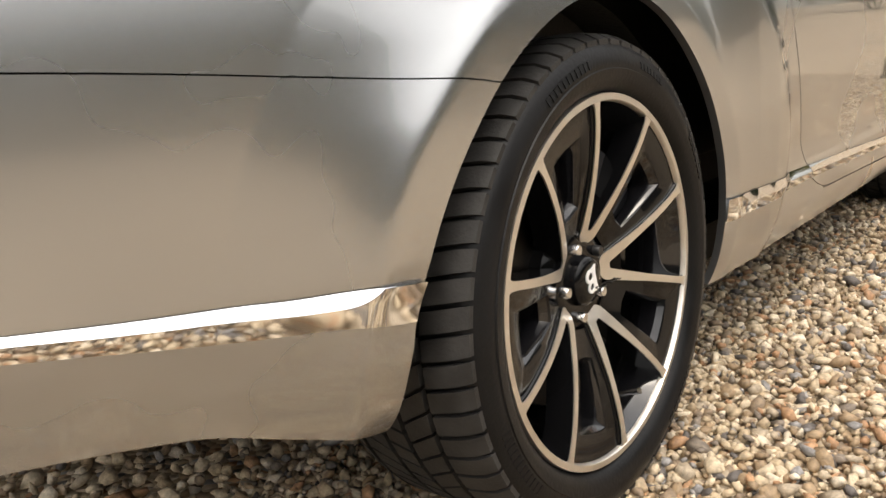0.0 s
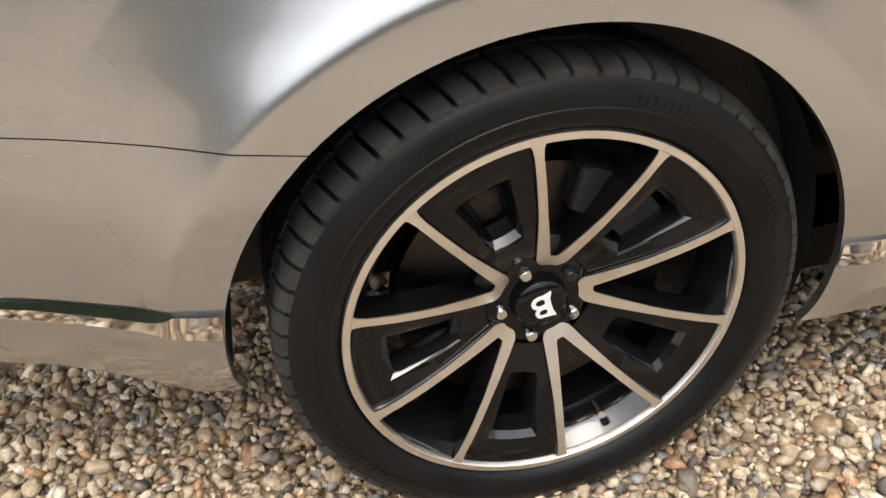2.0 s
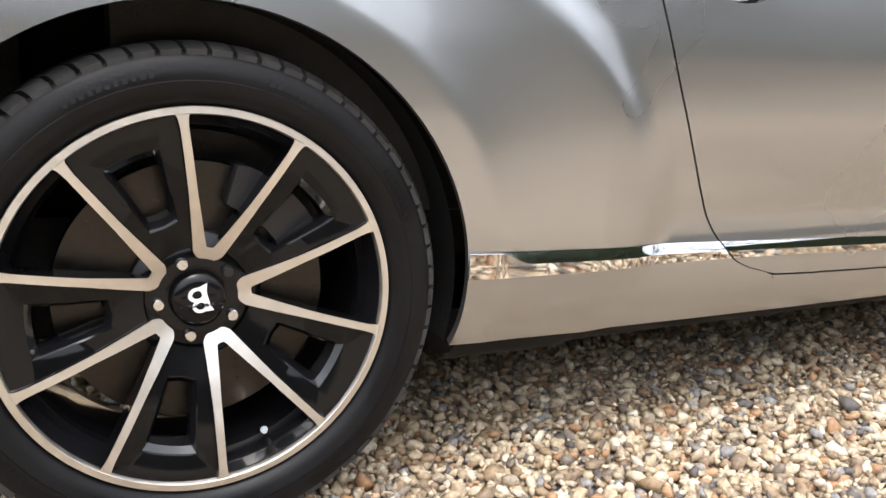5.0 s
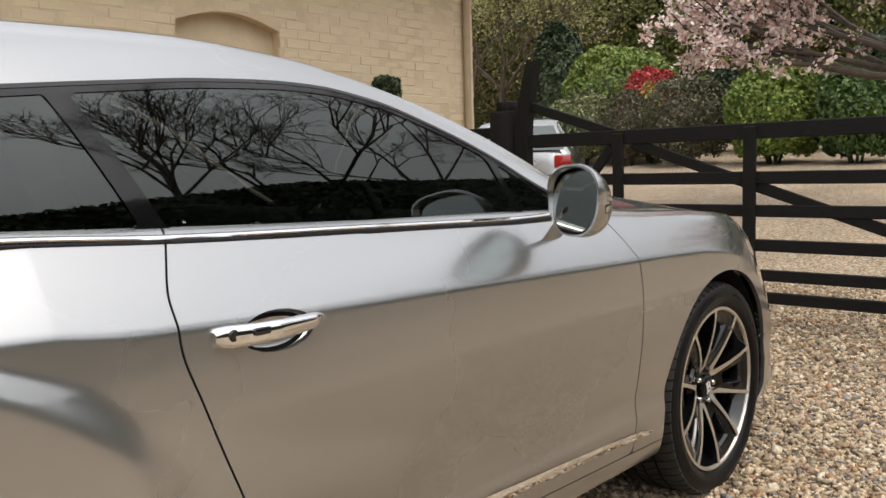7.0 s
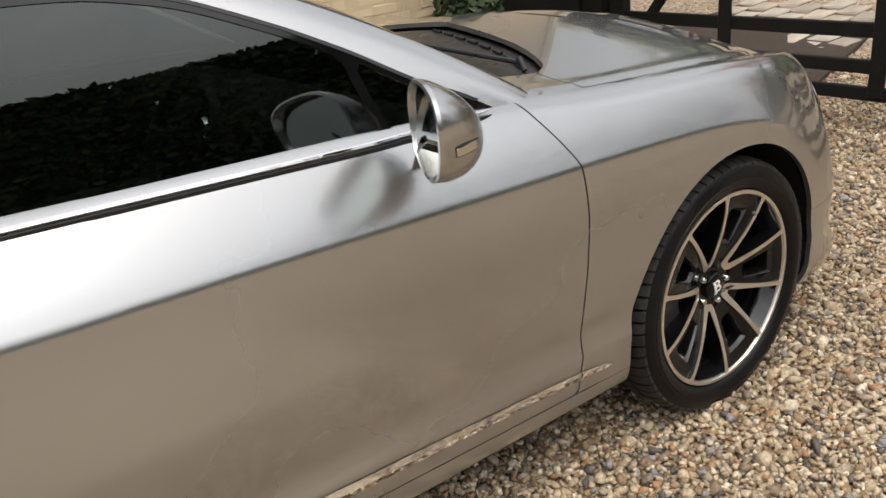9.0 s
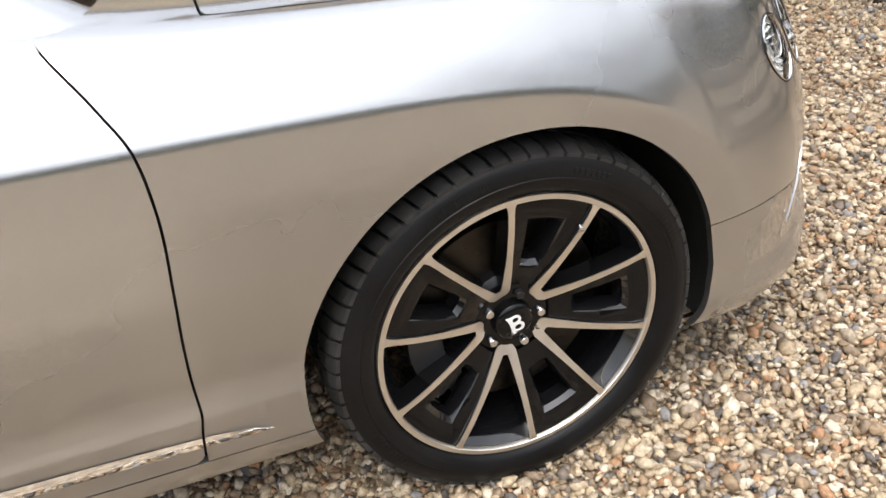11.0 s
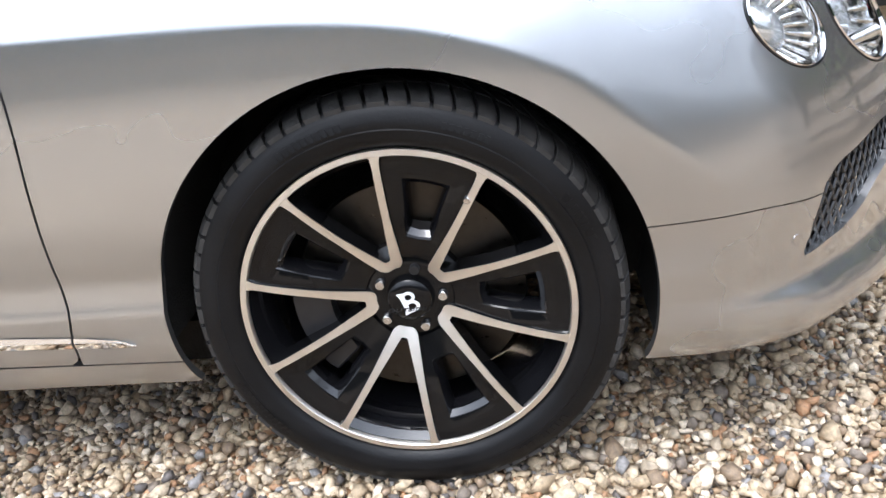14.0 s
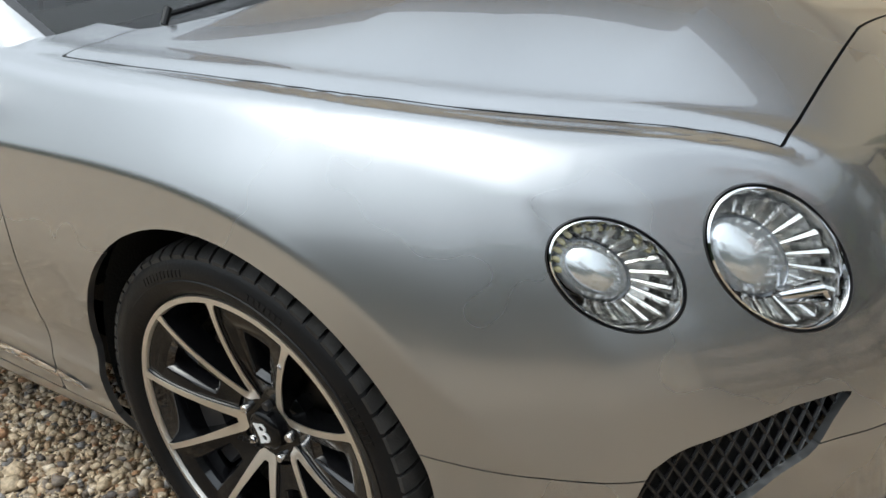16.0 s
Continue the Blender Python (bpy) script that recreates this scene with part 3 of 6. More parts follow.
        for (u, w), (iu, iw) in zip(outer, inner):
            ro, ri = math.hypot(u, w), math.hypot(iu, iw)
            mu, mw = u + 0.92 * (iu - u), w + 0.92 * (iw - w)
            rows.append([web.verts.new(lay(u, w, depth(ro) + 0.0055)), web.verts.new(lay(mu, mw, depth(ri) + 0.0075)), web.verts.new(lay(iu, iw, depth(ri) + 0.0095))])
            rows[-1].append([well.verts.new(lay(iu, iw, depth(ri) + 0.0095)), well.verts.new(lay(iu + 0.16 * (0.175 - iu), iw * 0.80, depth(ri) + 0.019)), well.verts.new(lay(iu + 0.20 * (0.175 - iu), iw * 0.74, depth(ri) + 0.050))])
        for p, q in zip(rows, rows[1:] + rows[:1]):
            for i in range(2):
                web.faces.new((p[i], q[i], q[i + 1], p[i + 1]))
                well.faces.new((p[3][i], q[3][i], q[3][i + 1], p[3][i + 1]))
        pocket = part("web", web, WHEEL_BLACK, wheel, "gloss black pocket frame between two spokes")
        part("pocket_wall", well, BLACK_GLOSS, pocket, "gloss black sides of the pocket")
        # wheel bolt between the spokes
        bolt = bmesh.new()
        a = math.radians(base_angle - 72 * v - 36)
        c = (0.0565 * math.cos(a), 0.048, 0.0565 * math.sin(a))
        lathe(bolt, [(0.0003, -0.010), (0.0072, -0.010), (0.0085, -0.008), (0.0088, 0.010)], 20)
        bmesh.ops.translate(bolt, verts=bolt.verts, vec=c)
        part("wheel_bolt", bolt, SATIN if v else BLACK_SATIN, wheel, "round silver wheel bolt" if v else "black locking wheel bolt")
    bm = bmesh.new()
    lathe(bm, [(0.0005, 0.052), (0.034, 0.052), (0.040, 0.049), (0.066, 0.050), (0.084, 0.056), (0.096, 0.066), (0.10, 0.12)], 80)
    part("hub", bm, WHEEL_BLACK, wheel)
    cap = bmesh.new()
    lathe(cap, [(0.0005, 0.033), (0.024, 0.0335), (0.034, 0.036), (0.0375, 0.040), (0.0385, 0.052)], 56)
    cap = part("centre_cap", cap, WHEEL_BLACK, wheel, "gloss black centre cap with white emblem")
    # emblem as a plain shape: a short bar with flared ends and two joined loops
    em = bmesh.new()
    tilt = math.radians(193 if with_text == "rear" else 16)
    flat = lambda u, w, y: (u * math.cos(tilt) - w * math.sin(tilt), y, u * math.sin(tilt) + w * math.cos(tilt))
    for cw, ru, rw, cu in ((0.0088, 0.0118, 0.0098, 0.0010), (-0.0088, 0.0132, 0.0108, 0.0016)):
        for i in range(32):
            a0, a1 = 2 * math.pi * i / 32, 2 * math.pi * (i + 1) / 32
            q = [(cu + ru * f * math.cos(a), cw + rw * f * math.sin(a)) for a, f in ((a0, 1), (a1, 1), (a1, 0.55), (a0, 0.55))]
            prism(em, q, (0.0312, 0.0345), flat)
    prism(em, [(-0.0155, 0.0200), (-0.0035, 0.0180), (-0.0055, 0.0), (-0.0035, -0.0190), (-0.0160, -0.0215), (-0.0120, -0.010), (-0.0125, 0.010)], (0.0310, 0.0345), flat)
    part("emblem", em, WHITE, cap, "white emblem", smooth=False)
    bm = bmesh.new()
    a = math.radians(base_angle - 36 - 18 if with_text == "front" else base_angle - 72 - 36 - 18 - 18)
    d = Vector((math.cos(a), 0, math.sin(a)))
    rod(bm, d * 0.236 + Vector((0, 0.045, 0)), d * 0.222 + Vector((0, 0.012, 0)), 0.0045)
    rod(bm, d * 0.223 + Vector((0, 0.014, 0)), d * 0.218 + Vector((0, 0.002, 0)), 0.0058)
    part("valve", bm, SATIN, wheel, "metal tyre valve")
    brake = bmesh.new()
    lathe(brake, [(0.09, 0.095), (0.092, 0.085), (0.196, 0.085), (0.198, 0.088), (0.198, 0.115), (0.09, 0.118)], 90)
    part("brake_disc", brake, BRAKE, wheel, "grey steel brake disc")
    cal = bmesh.new()
    start = 168 if with_text == "front" else 18
    arc = [(r * math.cos(math.radians(start + 5.5 * k)), r * math.sin(math.radians(start + 5.5 * k))) for r, ks in ((0.205, range(11)), (0.140, range(10, -1, -1))) for k in ks]
    prism(cal, arc, (0.055, 0.12), lambda u, w, d: (u, d, w))
    bmesh.ops.bevel(cal, geom=cal.edges[:], offset=0.004, segments=1, affect="EDGES")
    part("caliper", cal, CALIPER, wheel, "black brake caliper")
    # raised marks on the sidewall
    marks = bmesh.new()
    for start, span, r0, r1 in ((100, 22, 0.319, 0.331), (60, 14, 0.320, 0.330), (20, 16, 0.319, 0.331), (200, 24, 0.318, 0.332), (300, 20, 0.319, 0.331)):
        for i in range(int(span / 2.0)):
            a = math.radians(start + 2.0 * i)
            b = a + math.radians(1.1)
            q = [(r * math.cos(t), r * math.sin(t)) for t, r in ((a, r0), (b, r0), (b, r1), (a, r1))]
            prism(marks, q, (-0.0150 + 0.0 * i, -0.0100), lambda u, w, y: (u, y + 0.6 * max(math.hypot(u, w) - 0.326, 0), w))
    tagged(part("sidewall_lettering", marks, RUBBER, tyre, smooth=False), kind="stuff")
    curve = bpy.data.curves.new("lettering", "FONT")
    curve.body, curve.size, curve.extrude, curve.align_x = "OUTSIDE", 0.016, 0.0007, "CENTER"
    words = new("lettering", curve)
    words.parent = tyre
    ang = 140 if with_text == "rear" else 54
    words.matrix_local = Matrix.Rotation(-math.radians(ang - 90), 4, "Y") @ pose(0, -0.0128, 0.322, 90, 0, 0)
    me = bpy.data.meshes.new_from_object(words)
    m = words.matrix_local.copy()
    bpy.data.objects.remove(words)
    me.transform(m)
    tagged(link_mesh("lettering", me, RUBBER, tyre), "raised black lettering")
    return wheel


def on_skin(c):
    """The place on the body's skin nearest to c."""
    c = np.array(c, float)
    for _ in range(6):
        g = np.array([(body_field(*(c + 0.004 * e)) - body_field(*(c - 0.004 * e))) / 0.008 for e in np.eye(3)])
        c = c - g / (g @ g) * float(body_field(*c))
    return Vector(c)


def skin_points(c):
    """The places on the body's skin nearest to an array of places."""
    for _ in range(6):
        g = np.stack([(body_field(*(c + 0.004 * e).T) - body_field(*(c - 0.004 * e).T)) / 0.008 for e in np.eye(3)], -1)
        c = c - g / (g * g).sum(-1, keepdims=True) * body_field(*c.T)[:, None]
    return c


def build_headlamp(name, spec, parent, inner):
    lamp = new(name)
    lamp.parent = parent
    n, right, up, long, short = lamp_frame(spec)
    centre, r, squash = np.array(spec[0]), spec[2][0], spec[2][1] / spec[2][0]

    def add(pname, bm, mat, label="", to=None):
        # the round plan is pressed to the lamp's oval; depth counts from the curved skin of the nose
        local = np.array([v.co[:] for v in bm.verts])
        flat = local[:, :1] * right + local[:, 2:3] * up
        flat = centre + (flat @ long)[:, None] * long + squash * (flat @ short)[:, None] * short
        spot = flat + 0.75 * (skin_points(flat) - flat) - n * local[:, 1:2]
        for v, q in zip(bm.verts, spot):
            v.co = q
        return part(pname, bm, mat, to or lamp, label)

    bm = lathe(bmesh.new(), [(r * 1.00, 0.030), (r * 1.005, 0.000), (r * 0.985, -0.002), (r * 0.965, 0.003), (r * 0.955, 0.02)], 72)
    add("seal", bm, BLACK_SATIN, "thin black seal round the lamp")
    bm = lathe(bmesh.new(), [(r * 0.965, 0.010), (r * 0.955, -0.001), (r * 0.93, -0.003), (r * 0.90, 0.003), (r * 0.84, 0.030), (r * 0.82, 0.05)], 72)
    add("bezel", bm, CHROME, "chrome bezel ring")
    bm = lathe(bmesh.new(), [(r * 0.86, 0.020), (r * 0.82, 0.045), (r * 0.70, 0.070), (r * 0.40, 0.085), (0.0005, 0.09)], 72)
    bowl = add("reflector", bm, REFLECTOR, "bright faceted reflector bowl")
    # the projector sits off the middle; flutes fan out from it to the rim
    pu, pw, pr = -r * 0.29, r * 0.05, r * 0.56
    for k in range(15):
        a = math.radians(-112 + 14 * k)
        ca, sa = math.cos(a), math.sin(a)
        # the rim along this way
        b = pu * ca + pw * sa
        reach = -b + math.sqrt(b * b - (pu * pu + pw * pw - (0.85 * r) ** 2))
        start = pr * 1.08
        if reach - start < 0.012:
            continue
        bm = bmesh.new()
        p0, p1 = (pu + start * ca, 0.034, pw + start * sa), (pu + reach * ca, 0.020, pw + reach * sa)
        rod(bm, p0, p1, 0.0040, 8, 0.0040 + 0.10 * (reach - start))
        add("rib", bm, REFLECTOR, to=bowl)
    bm = lathe(bmesh.new(), [(0.0005, 0.004), (pr * 0.4, 0.006), (pr * 0.7, 0.011), (pr * 0.9, 0.019), (pr * 0.97, 0.030), (pr * 0.97, 0.07)], 56)
    bmesh.ops.translate(bm, verts=bm.verts, vec=(pu, 0.004, pw))
    add("projector", bm, PROJECTOR, "clear round projector lens with fine lines")
    bm = lathe(bmesh.new(), [(pr * 0.96, 0.030), (pr * 1.0, 0.022), (pr * 1.06, 0.026), (pr * 1.08, 0.07)], 56)
    bmesh.ops.translate(bm, verts=bm.verts, vec=(pu, 0.004, pw))
    add("projector_ring", bm, CHROME)
    if inner:
        bm = bmesh.new()
        rod(bm, (r * 0.02, 0.036, -r * 0.52), (r * 0.50, 0.010, -r * 0.44), 0.016, 20, 0.021)
        add("washer_jet", bm, CHROME, "small chrome tube")
    else:
        for k in range(12):
            a = math.radians(35 + 13 * k)
            bm = ball(bmesh.new(), (0.80 * r * math.cos(a), 0.022, 0.80 * r * math.sin(a)), 0.006, 0.004, 0.006, 8, 6)
            add("running_light", bm, LED_CAP, "small pale yellow running light")
    bm = lathe(bmesh.new(), [(0.0005, -0.010), (r * 0.3, -0.009), (r * 0.6, -0.006), (r * 0.85, -0.001), (r * 0.945, 0.003)], 72)
    cover = add("cover_glass", bm, LENS, "clear glass cover")
    cover.visible_shadow = False
    return lamp


def build_car():
    car = tagged(new("car"), "silver two-door coupe parked on gravel", "car")
    p, n = body_grid()
    x, y, z = p[..., 0], p[..., 1], p[..., 2]
    a = np.abs(y)
    gap = 0.0022
    over = np.where(z < 0.955, 1.0, roof_field(x, y, z))
    rear_arch, front_arch = np.hypot(x + 0.006, z - AXLE - 0.002) - 0.414, outside(x, z, FRONT, ARCH)
    arch = np.minimum(rear_arch, np.where((x > 1.5), front_arch, 9))
    arch = np.where(a > 0.55, arch, 1.0)
    edge = bonnet_edge(x)
    cowl = x - cowl_line(a)
    front_edge = 3.492 - 0.03 * (0.56 - np.minimum(a, 0.56)) - x
    bonnet = np.minimum(np.minimum(edge - a, cowl), front_edge)
    d_outer, d_inner = lamp_gap(p, OUTER_LAMP), lamp_gap(p, INNER_LAMP)
    top_line = np.interp(a, (0.605, 0.615, 0.68, 0.749, 0.79, 0.804, 0.827, 0.840, 0.852), (0.528, 0.537, 0.534, 0.518, 0.507, 0.499, 0.480, 0.442, 0.372))
    low_line = np.interp(a, (0.605, 0.615, 0.640, 0.662, 0.70, 0.728, 0.78, 0.852), (0.528, 0.527, 0.495, 0.459, 0.436, 0.408, 0.380, 0.366))
    intake = np.minimum(np.minimum(z - low_line, top_line - z), np.minimum(np.minimum(0.850 - a, a - 0.608), x - 3.3))
    handle = 1 - np.sqrt(((x - 0.925) / 0.078) ** 2 + ((z - 0.856) / 0.036) ** 2)
    handle = np.where(y < -0.6, handle, -1.0) * 0.036
    quarter_front = rear_cut(z) - x
    quarter = [over + 0.002, arch, quarter_front - np.where(z < 0.31, -0.002, gap), np.where(x < 0, z - rear_seam(x) - gap * 0.4, z - low_edge(x)), bonnet * 0 + 1]
    sill_line = door_bottom(x)
    in_door = np.minimum(np.minimum(x - rear_cut(z), front_cut(z) - x), z - sill_line)
    zones = {
        "rear_quarter": (quarter, "silver rear wing with flared haunch"),
        "rear_bumper": ([-0.15 - x, rear_seam(x) - z - gap * 0.4, arch, z - low_edge(x)], "silver rear bumper"),
        "door_panel": ([over + 0.002, in_door - gap, -handle], "silver door skin with sharp crease"),
        "sill": ([x - rear_cut(z) + 0.001, 2.6 - x, arch, sill_line - z - gap * 0.7, z - low_edge(x)], "silver sill"),
        "front_wing": ([over + 0.002, np.maximum(x - front_cut(z) - gap, -1), arch, np.where(x > 2.9, z - front_seam(x) - gap * 0.5, z - sill_line - gap * 0.7), -bonnet - gap, d_outer, d_inner,
                        -intake, np.where((x > 1.9) & (x < 2.6), np.maximum(a - 0.662, cowl), 1.0)], "silver front wing"),
        "bonnet": ([bonnet - gap, over + 0.002], "silver bonnet"),
        "front_bumper": ([x - 3.0, front_seam(x) - z - gap * 0.5, arch, -intake, z - low_edge(x)], "silver front bumper with dark intake"),
    }
    for pname, (tests, label) in zones.items():
        data = clipped(p, n, tests, 0.014)
        shell(pname, data, PAINT, car, label)
        shell(pname, data, PAINT, car, label, mirrored=True)
    # dark shell behind the gaps
    q = p - n * 0.022
    data = clipped(q, n, [over - 0.01, np.where(x < -0.2, z - low_edge(x) - 0.01, 1.0), arch - 0.03, d_outer - 0.03, d_inner - 0.03, -intake - 0.03, 0.02 - handle * 3, np.where((x > 1.9) & (x < 2.6), np.maximum(a - 0.68, cowl - 0.02), 1.0)], 0)
    shell("inner_shell", data, DARK, car)
    shell("inner_shell", data, DARK, car, mirrored=True)
    # bright strip along the sill, with an upper and a lower facet
    strip_top = keyed((0.38, 0.410), (0.47, 0.408), (0.95, 0.395), (1.44, 0.379), (2.03, 0.358), (2.16, 0.351), (2.25, 0.340), (2.275, 0.330))
    strip_low = keyed((0.38, 0.366), (0.47, 0.364), (0.95, 0.362), (1.44, 0.349), (2.03, 0.334), (2.16, 0.330), (2.25, 0.326), (2.275, 0.329))
    tail_top = keyed((-1.2, 0.555), (-0.81, 0.507), (-0.7, 0.493), (-0.6, 0.482), (-0.55, 0.476), (-0.467, 0.471), (-0.4, 0.464), (-0.3, 0.455))
    tail_low = keyed((-1.2, 0.54), (-0.81, 0.483), (-0.75, 0.473), (-0.7, 0.463), (-0.6, 0.445), (-0.5, 0.432), (-0.42, 0.419), (-0.3, 0.410))
    tail_bright = keyed((-1.2, 0.006), (-0.81, 0.008), (-0.75, 0.0095), (-0.7, 0.011), (-0.6, 0.0142), (-0.5, 0.0172), (-0.478, 0.012), (-0.463, 0.0005), (-0.3, 0.0005))
    sill_bright = keyed((0.36, 0.0005), (0.455, 0.0005), (0.52, 0.020), (0.95, 0.017), (1.44, 0.015), (2.03, 0.011), (2.16, 0.008), (2.275, 0.001))
    for sname, top, low, bright, tests in (
            ("rear_wing_strip", strip_top, strip_low, sill_bright, [x - 0.36, rear_cut(z) - x - gap, rear_arch - 0.001]),
            ("door_strip", strip_top, strip_low, sill_bright, [x - rear_cut(z) - gap, front_cut(z) - x - gap]),
            ("front_wing_strip", strip_top, strip_low, sill_bright, [x - front_cut(z) - gap, 2.275 - x]),
            ("bumper_strip", tail_top, tail_low, tail_bright, [-0.3 - x, rear_arch - 0.001])):
        half = top(x) - bright(x)
        for f0, f1, lean in ((half, top(x), 0.55 if top is tail_top else 0.40 if sname == "rear_wing_strip" else 0.28), (low(x), half, -0.40)):
            t = np.clip((z - f0) / np.maximum(f1 - f0, 1e-4), 0, 1)
            t = 1 - t if lean > 0 else t
            q = p + n * (0.002 + 0.004 * t)[..., None]
            nn = n + np.array([0, 0, lean])
            nn = nn / np.linalg.norm(nn, axis=-1, keepdims=True)
            data = clipped(q, nn, [*tests, z - f0, f1 - z], 0.0)
            shell(sname, data, CHROME, car, "polished chrome strip")
    # intake: dark hollow behind a lattice that follows the nose
    back = clipped(p - n * 0.055, n, [intake + 0.05], 0)
    intake_box = shell("intake", back, DARK, car, "black lattice air intake")
    lattice = bmesh.new()
    for k in range(-5, 25):
        for lean in (1, -1):
            f = np.linspace(0, 1, 9)
            u = 0.46 + 0.0175 * k + lean * 0.085 * (f - 0.5)
            w = 0.33 + 0.20 * f
            keep = (u > 0.595) & (u < 0.86)
            if keep.sum() < 2:
                continue
            at = skin_points(np.stack([3.62 - 0.9 * (u - 0.61), -u, w], -1))
            at = at + np.array([-0.015, 0.008, 0])
            for i in range(8):
                if keep[i] and keep[i + 1]:
                    rod(lattice, at[i], at[i + 1], 0.0032, 6)
    part("lattice", lattice, BLACK_SATIN, intake_box, "black diamond mesh")
    shell("intake", clipped(p - n * 0.055, n, [intake + 0.05], 0), DARK, car, mirrored=True)
    bm = bmesh.new()
    c = on_skin((3.367, -0.838, 0.404))
    lathe(bm, [(0.0005, -0.001), (0.0095, -0.001), (0.0105, 0.001)], 24)
    lathe(bm, [(0.0108, -0.0006), (0.0122, -0.0004)], 24)
    bmesh.ops.transform(bm, matrix=Matrix.Translation(c) @ Vector((0.5, -0.86, 0)).to_track_quat("-Y", "Z").to_matrix().to_4x4(), verts=bm.verts)
    part("parking_sensor", bm, PAINT, car, "round silver parking sensor")
    # radiator grille in the middle of the nose
    bm = bmesh.new()
    for k in range(9):
        rod(bm, (3.655, -0.20 + 0.05 * k, 0.42), (3.62, -0.20 + 0.05 * k, 0.76), 0.006, 8)
    part("radiator_grille", bm, CHROME, car, "chrome radiator grille bars")
    build_headlamp("outer_headlamp", OUTER_LAMP, car, False)
    build_headlamp("inner_headlamp", INNER_LAMP, car, True)
    # wheels and arches
    for wname, wx, base, text in (("rear_wheel", REAR, 76.5, "rear"), ("front_wheel", FRONT, 111.3, "front")):
        w = build_wheel(wname, base, car, text)
        w.location = (wx, -0.93, AXLE)
        far = copy_thing(w, pose(wx, 0.93, AXLE, 0, 0, 180))
        for sign in (1, -1):
            bm = bmesh.new()
            rows = []
            for k in range(49):
                ang = math.radians(-16 + 202 * k / 48)
                rows.append([bm.verts.new((wx + 0.425 * math.cos(ang), -sign * yy, AXLE + 0.425 * math.sin(ang))) for yy in (0.865 if wx == REAR else 0.905, 0.60)])
            for q0, q1 in zip(rows, rows[1:]):
                bm.faces.new((q0[0], q0[1], q1[1], q1[0]))
            bm.faces.new([r[1] for r in rows])
            part("arch_liner", bm, LINER, car, "matt black wheel arch liner")
    bm = bmesh.new()
    for x0, x1 in ((0.46, 2.28),):
        box(bm, pose((x0 + x1) / 2, 0, 0.19), x1 - x0, 1.38, 0.09)
    box(bm, pose(1.35, 0, 0.29), 3.3, 1.10, 0.16)
    part("underbody", bm, LINER, car, "dark underbody")

    # ---- glasshouse ----
    p, n = roof_grid()
    x, y, z = p[..., 0], p[..., 1], p[..., 2]
    a = np.abs(y)
    inside = body_field(x, y, z) + 0.012
    opening = np.minimum(win_top(x) - z, z - win_low(x))
    opening = np.where((x > -0.45) & (x < 2.06), opening, -1.0)
    pane = opening - 0.016
    pillar_line = 0.690 + (1.284 - z) * 0.33
    bar_line = 1.737 + (1.178 - z) * 0.17
    pillar = np.abs(x - pillar_line) - 0.022
    bar = np.abs(x - bar_line) - 0.012
    wedge = glass_half(win_top(x)) - 0.080 - a
    screen = np.minimum(np.minimum(wedge, x - (1.30 + 0.30 * a ** 2)), 9)
    screen = np.where(x > 1.2, screen, -1.0)
    shell("roof", clipped(p, n, [-opening - 0.0, -screen, inside], 0.010), PAINT, car, "silver roof with slim pillars")
    shell("roof", clipped(p, n, [-opening - 0.0, -screen, inside], 0.010), PAINT, car, "silver roof with slim pillars", mirrored=True)
    shell("windscreen", clipped(p - n * 0.004, n, [screen - 0.02], 0), WINDSCREEN, car, "curved windscreen")
    shell("windscreen", clipped(p - n * 0.004, n, [screen - 0.02], 0), WINDSCREEN, car, "curved windscreen", mirrored=True)
    shell("screen_seal", clipped(p - n * 0.002, n, [screen, 0.02 - screen], 0.006), BLACK_GLOSS, car)
    # only shading normals are bent upright, to lower the reflections; panes keep the pillars' slope
    upright = n * (1, 1, 0.28)
    upright = upright / np.linalg.norm(upright, axis=-1, keepdims=True)
    surround = np.maximum(np.maximum(-pane, -pillar), -bar)
    for mirrored in (False, True):
        shell("window_surround", clipped(p + n * 0.001, upright, [opening, surround], 0.006), BLACK_GLOSS, car, "black window surround and pillar", mirrored=mirrored)
        for gname, test in (("quarter_window", pillar_line - x), ("door_window", np.minimum(x - pillar_line, bar_line - x)), ("corner_window", x - bar_line)):
            shell(gname, clipped(p - n * 0.003, upright, [pane + 0.003, test, np.minimum(pillar, bar) + 0.003], 0), WINDOW, car, "dark tinted side window", mirrored=mirrored)
        for bname, drop, size, mat in (("belt_strip", 0.006, (0.006, 0.0052), CHROME), ("belt_seal", 0.0165, (0.004, 0.0055), BLACK_SATIN)):
            bm = bmesh.new()
            rows = []
            for xx in np.linspace(-0.30, 2.015, 90):
                zz = float(win_low(xx)) + 0.012 - drop + max(0.0, xx - 1.72) * 0.035
                end = min(1.0, max(0.12, (2.02 - xx) / 0.05))
                yy = float(glass_half(np.array(zz))) + 0.014 + 0.008 * end
                rows.append([bm.verts.new((xx, (1 if mirrored else -1) * (yy + end * size[0] * math.cos(t)), zz + end * size[1] * math.sin(t))) for t in np.linspace(0, 2 * math.pi, 9)[:-1]])
            for q0, q1 in zip(rows, rows[1:]):
                for k in range(8):
                    bm.faces.new((q0[k], q0[(k + 1) % 8], q1[(k + 1) % 8], q1[k]))
            part(bname, bm, mat, car, "chrome strip below the window" if mat is CHROME else "")
        shell("roof_strip", clipped(p + n * 0.003, n, [opening + 0.004, 0.004 - opening, np.where(z > win_low(x) + 0.03, 1.0, -1.0)], 0.005), BLACK_SATIN, car, mirrored=mirrored)
    # cowl below the windscreen
    bm = bmesh.new()
    rows = []
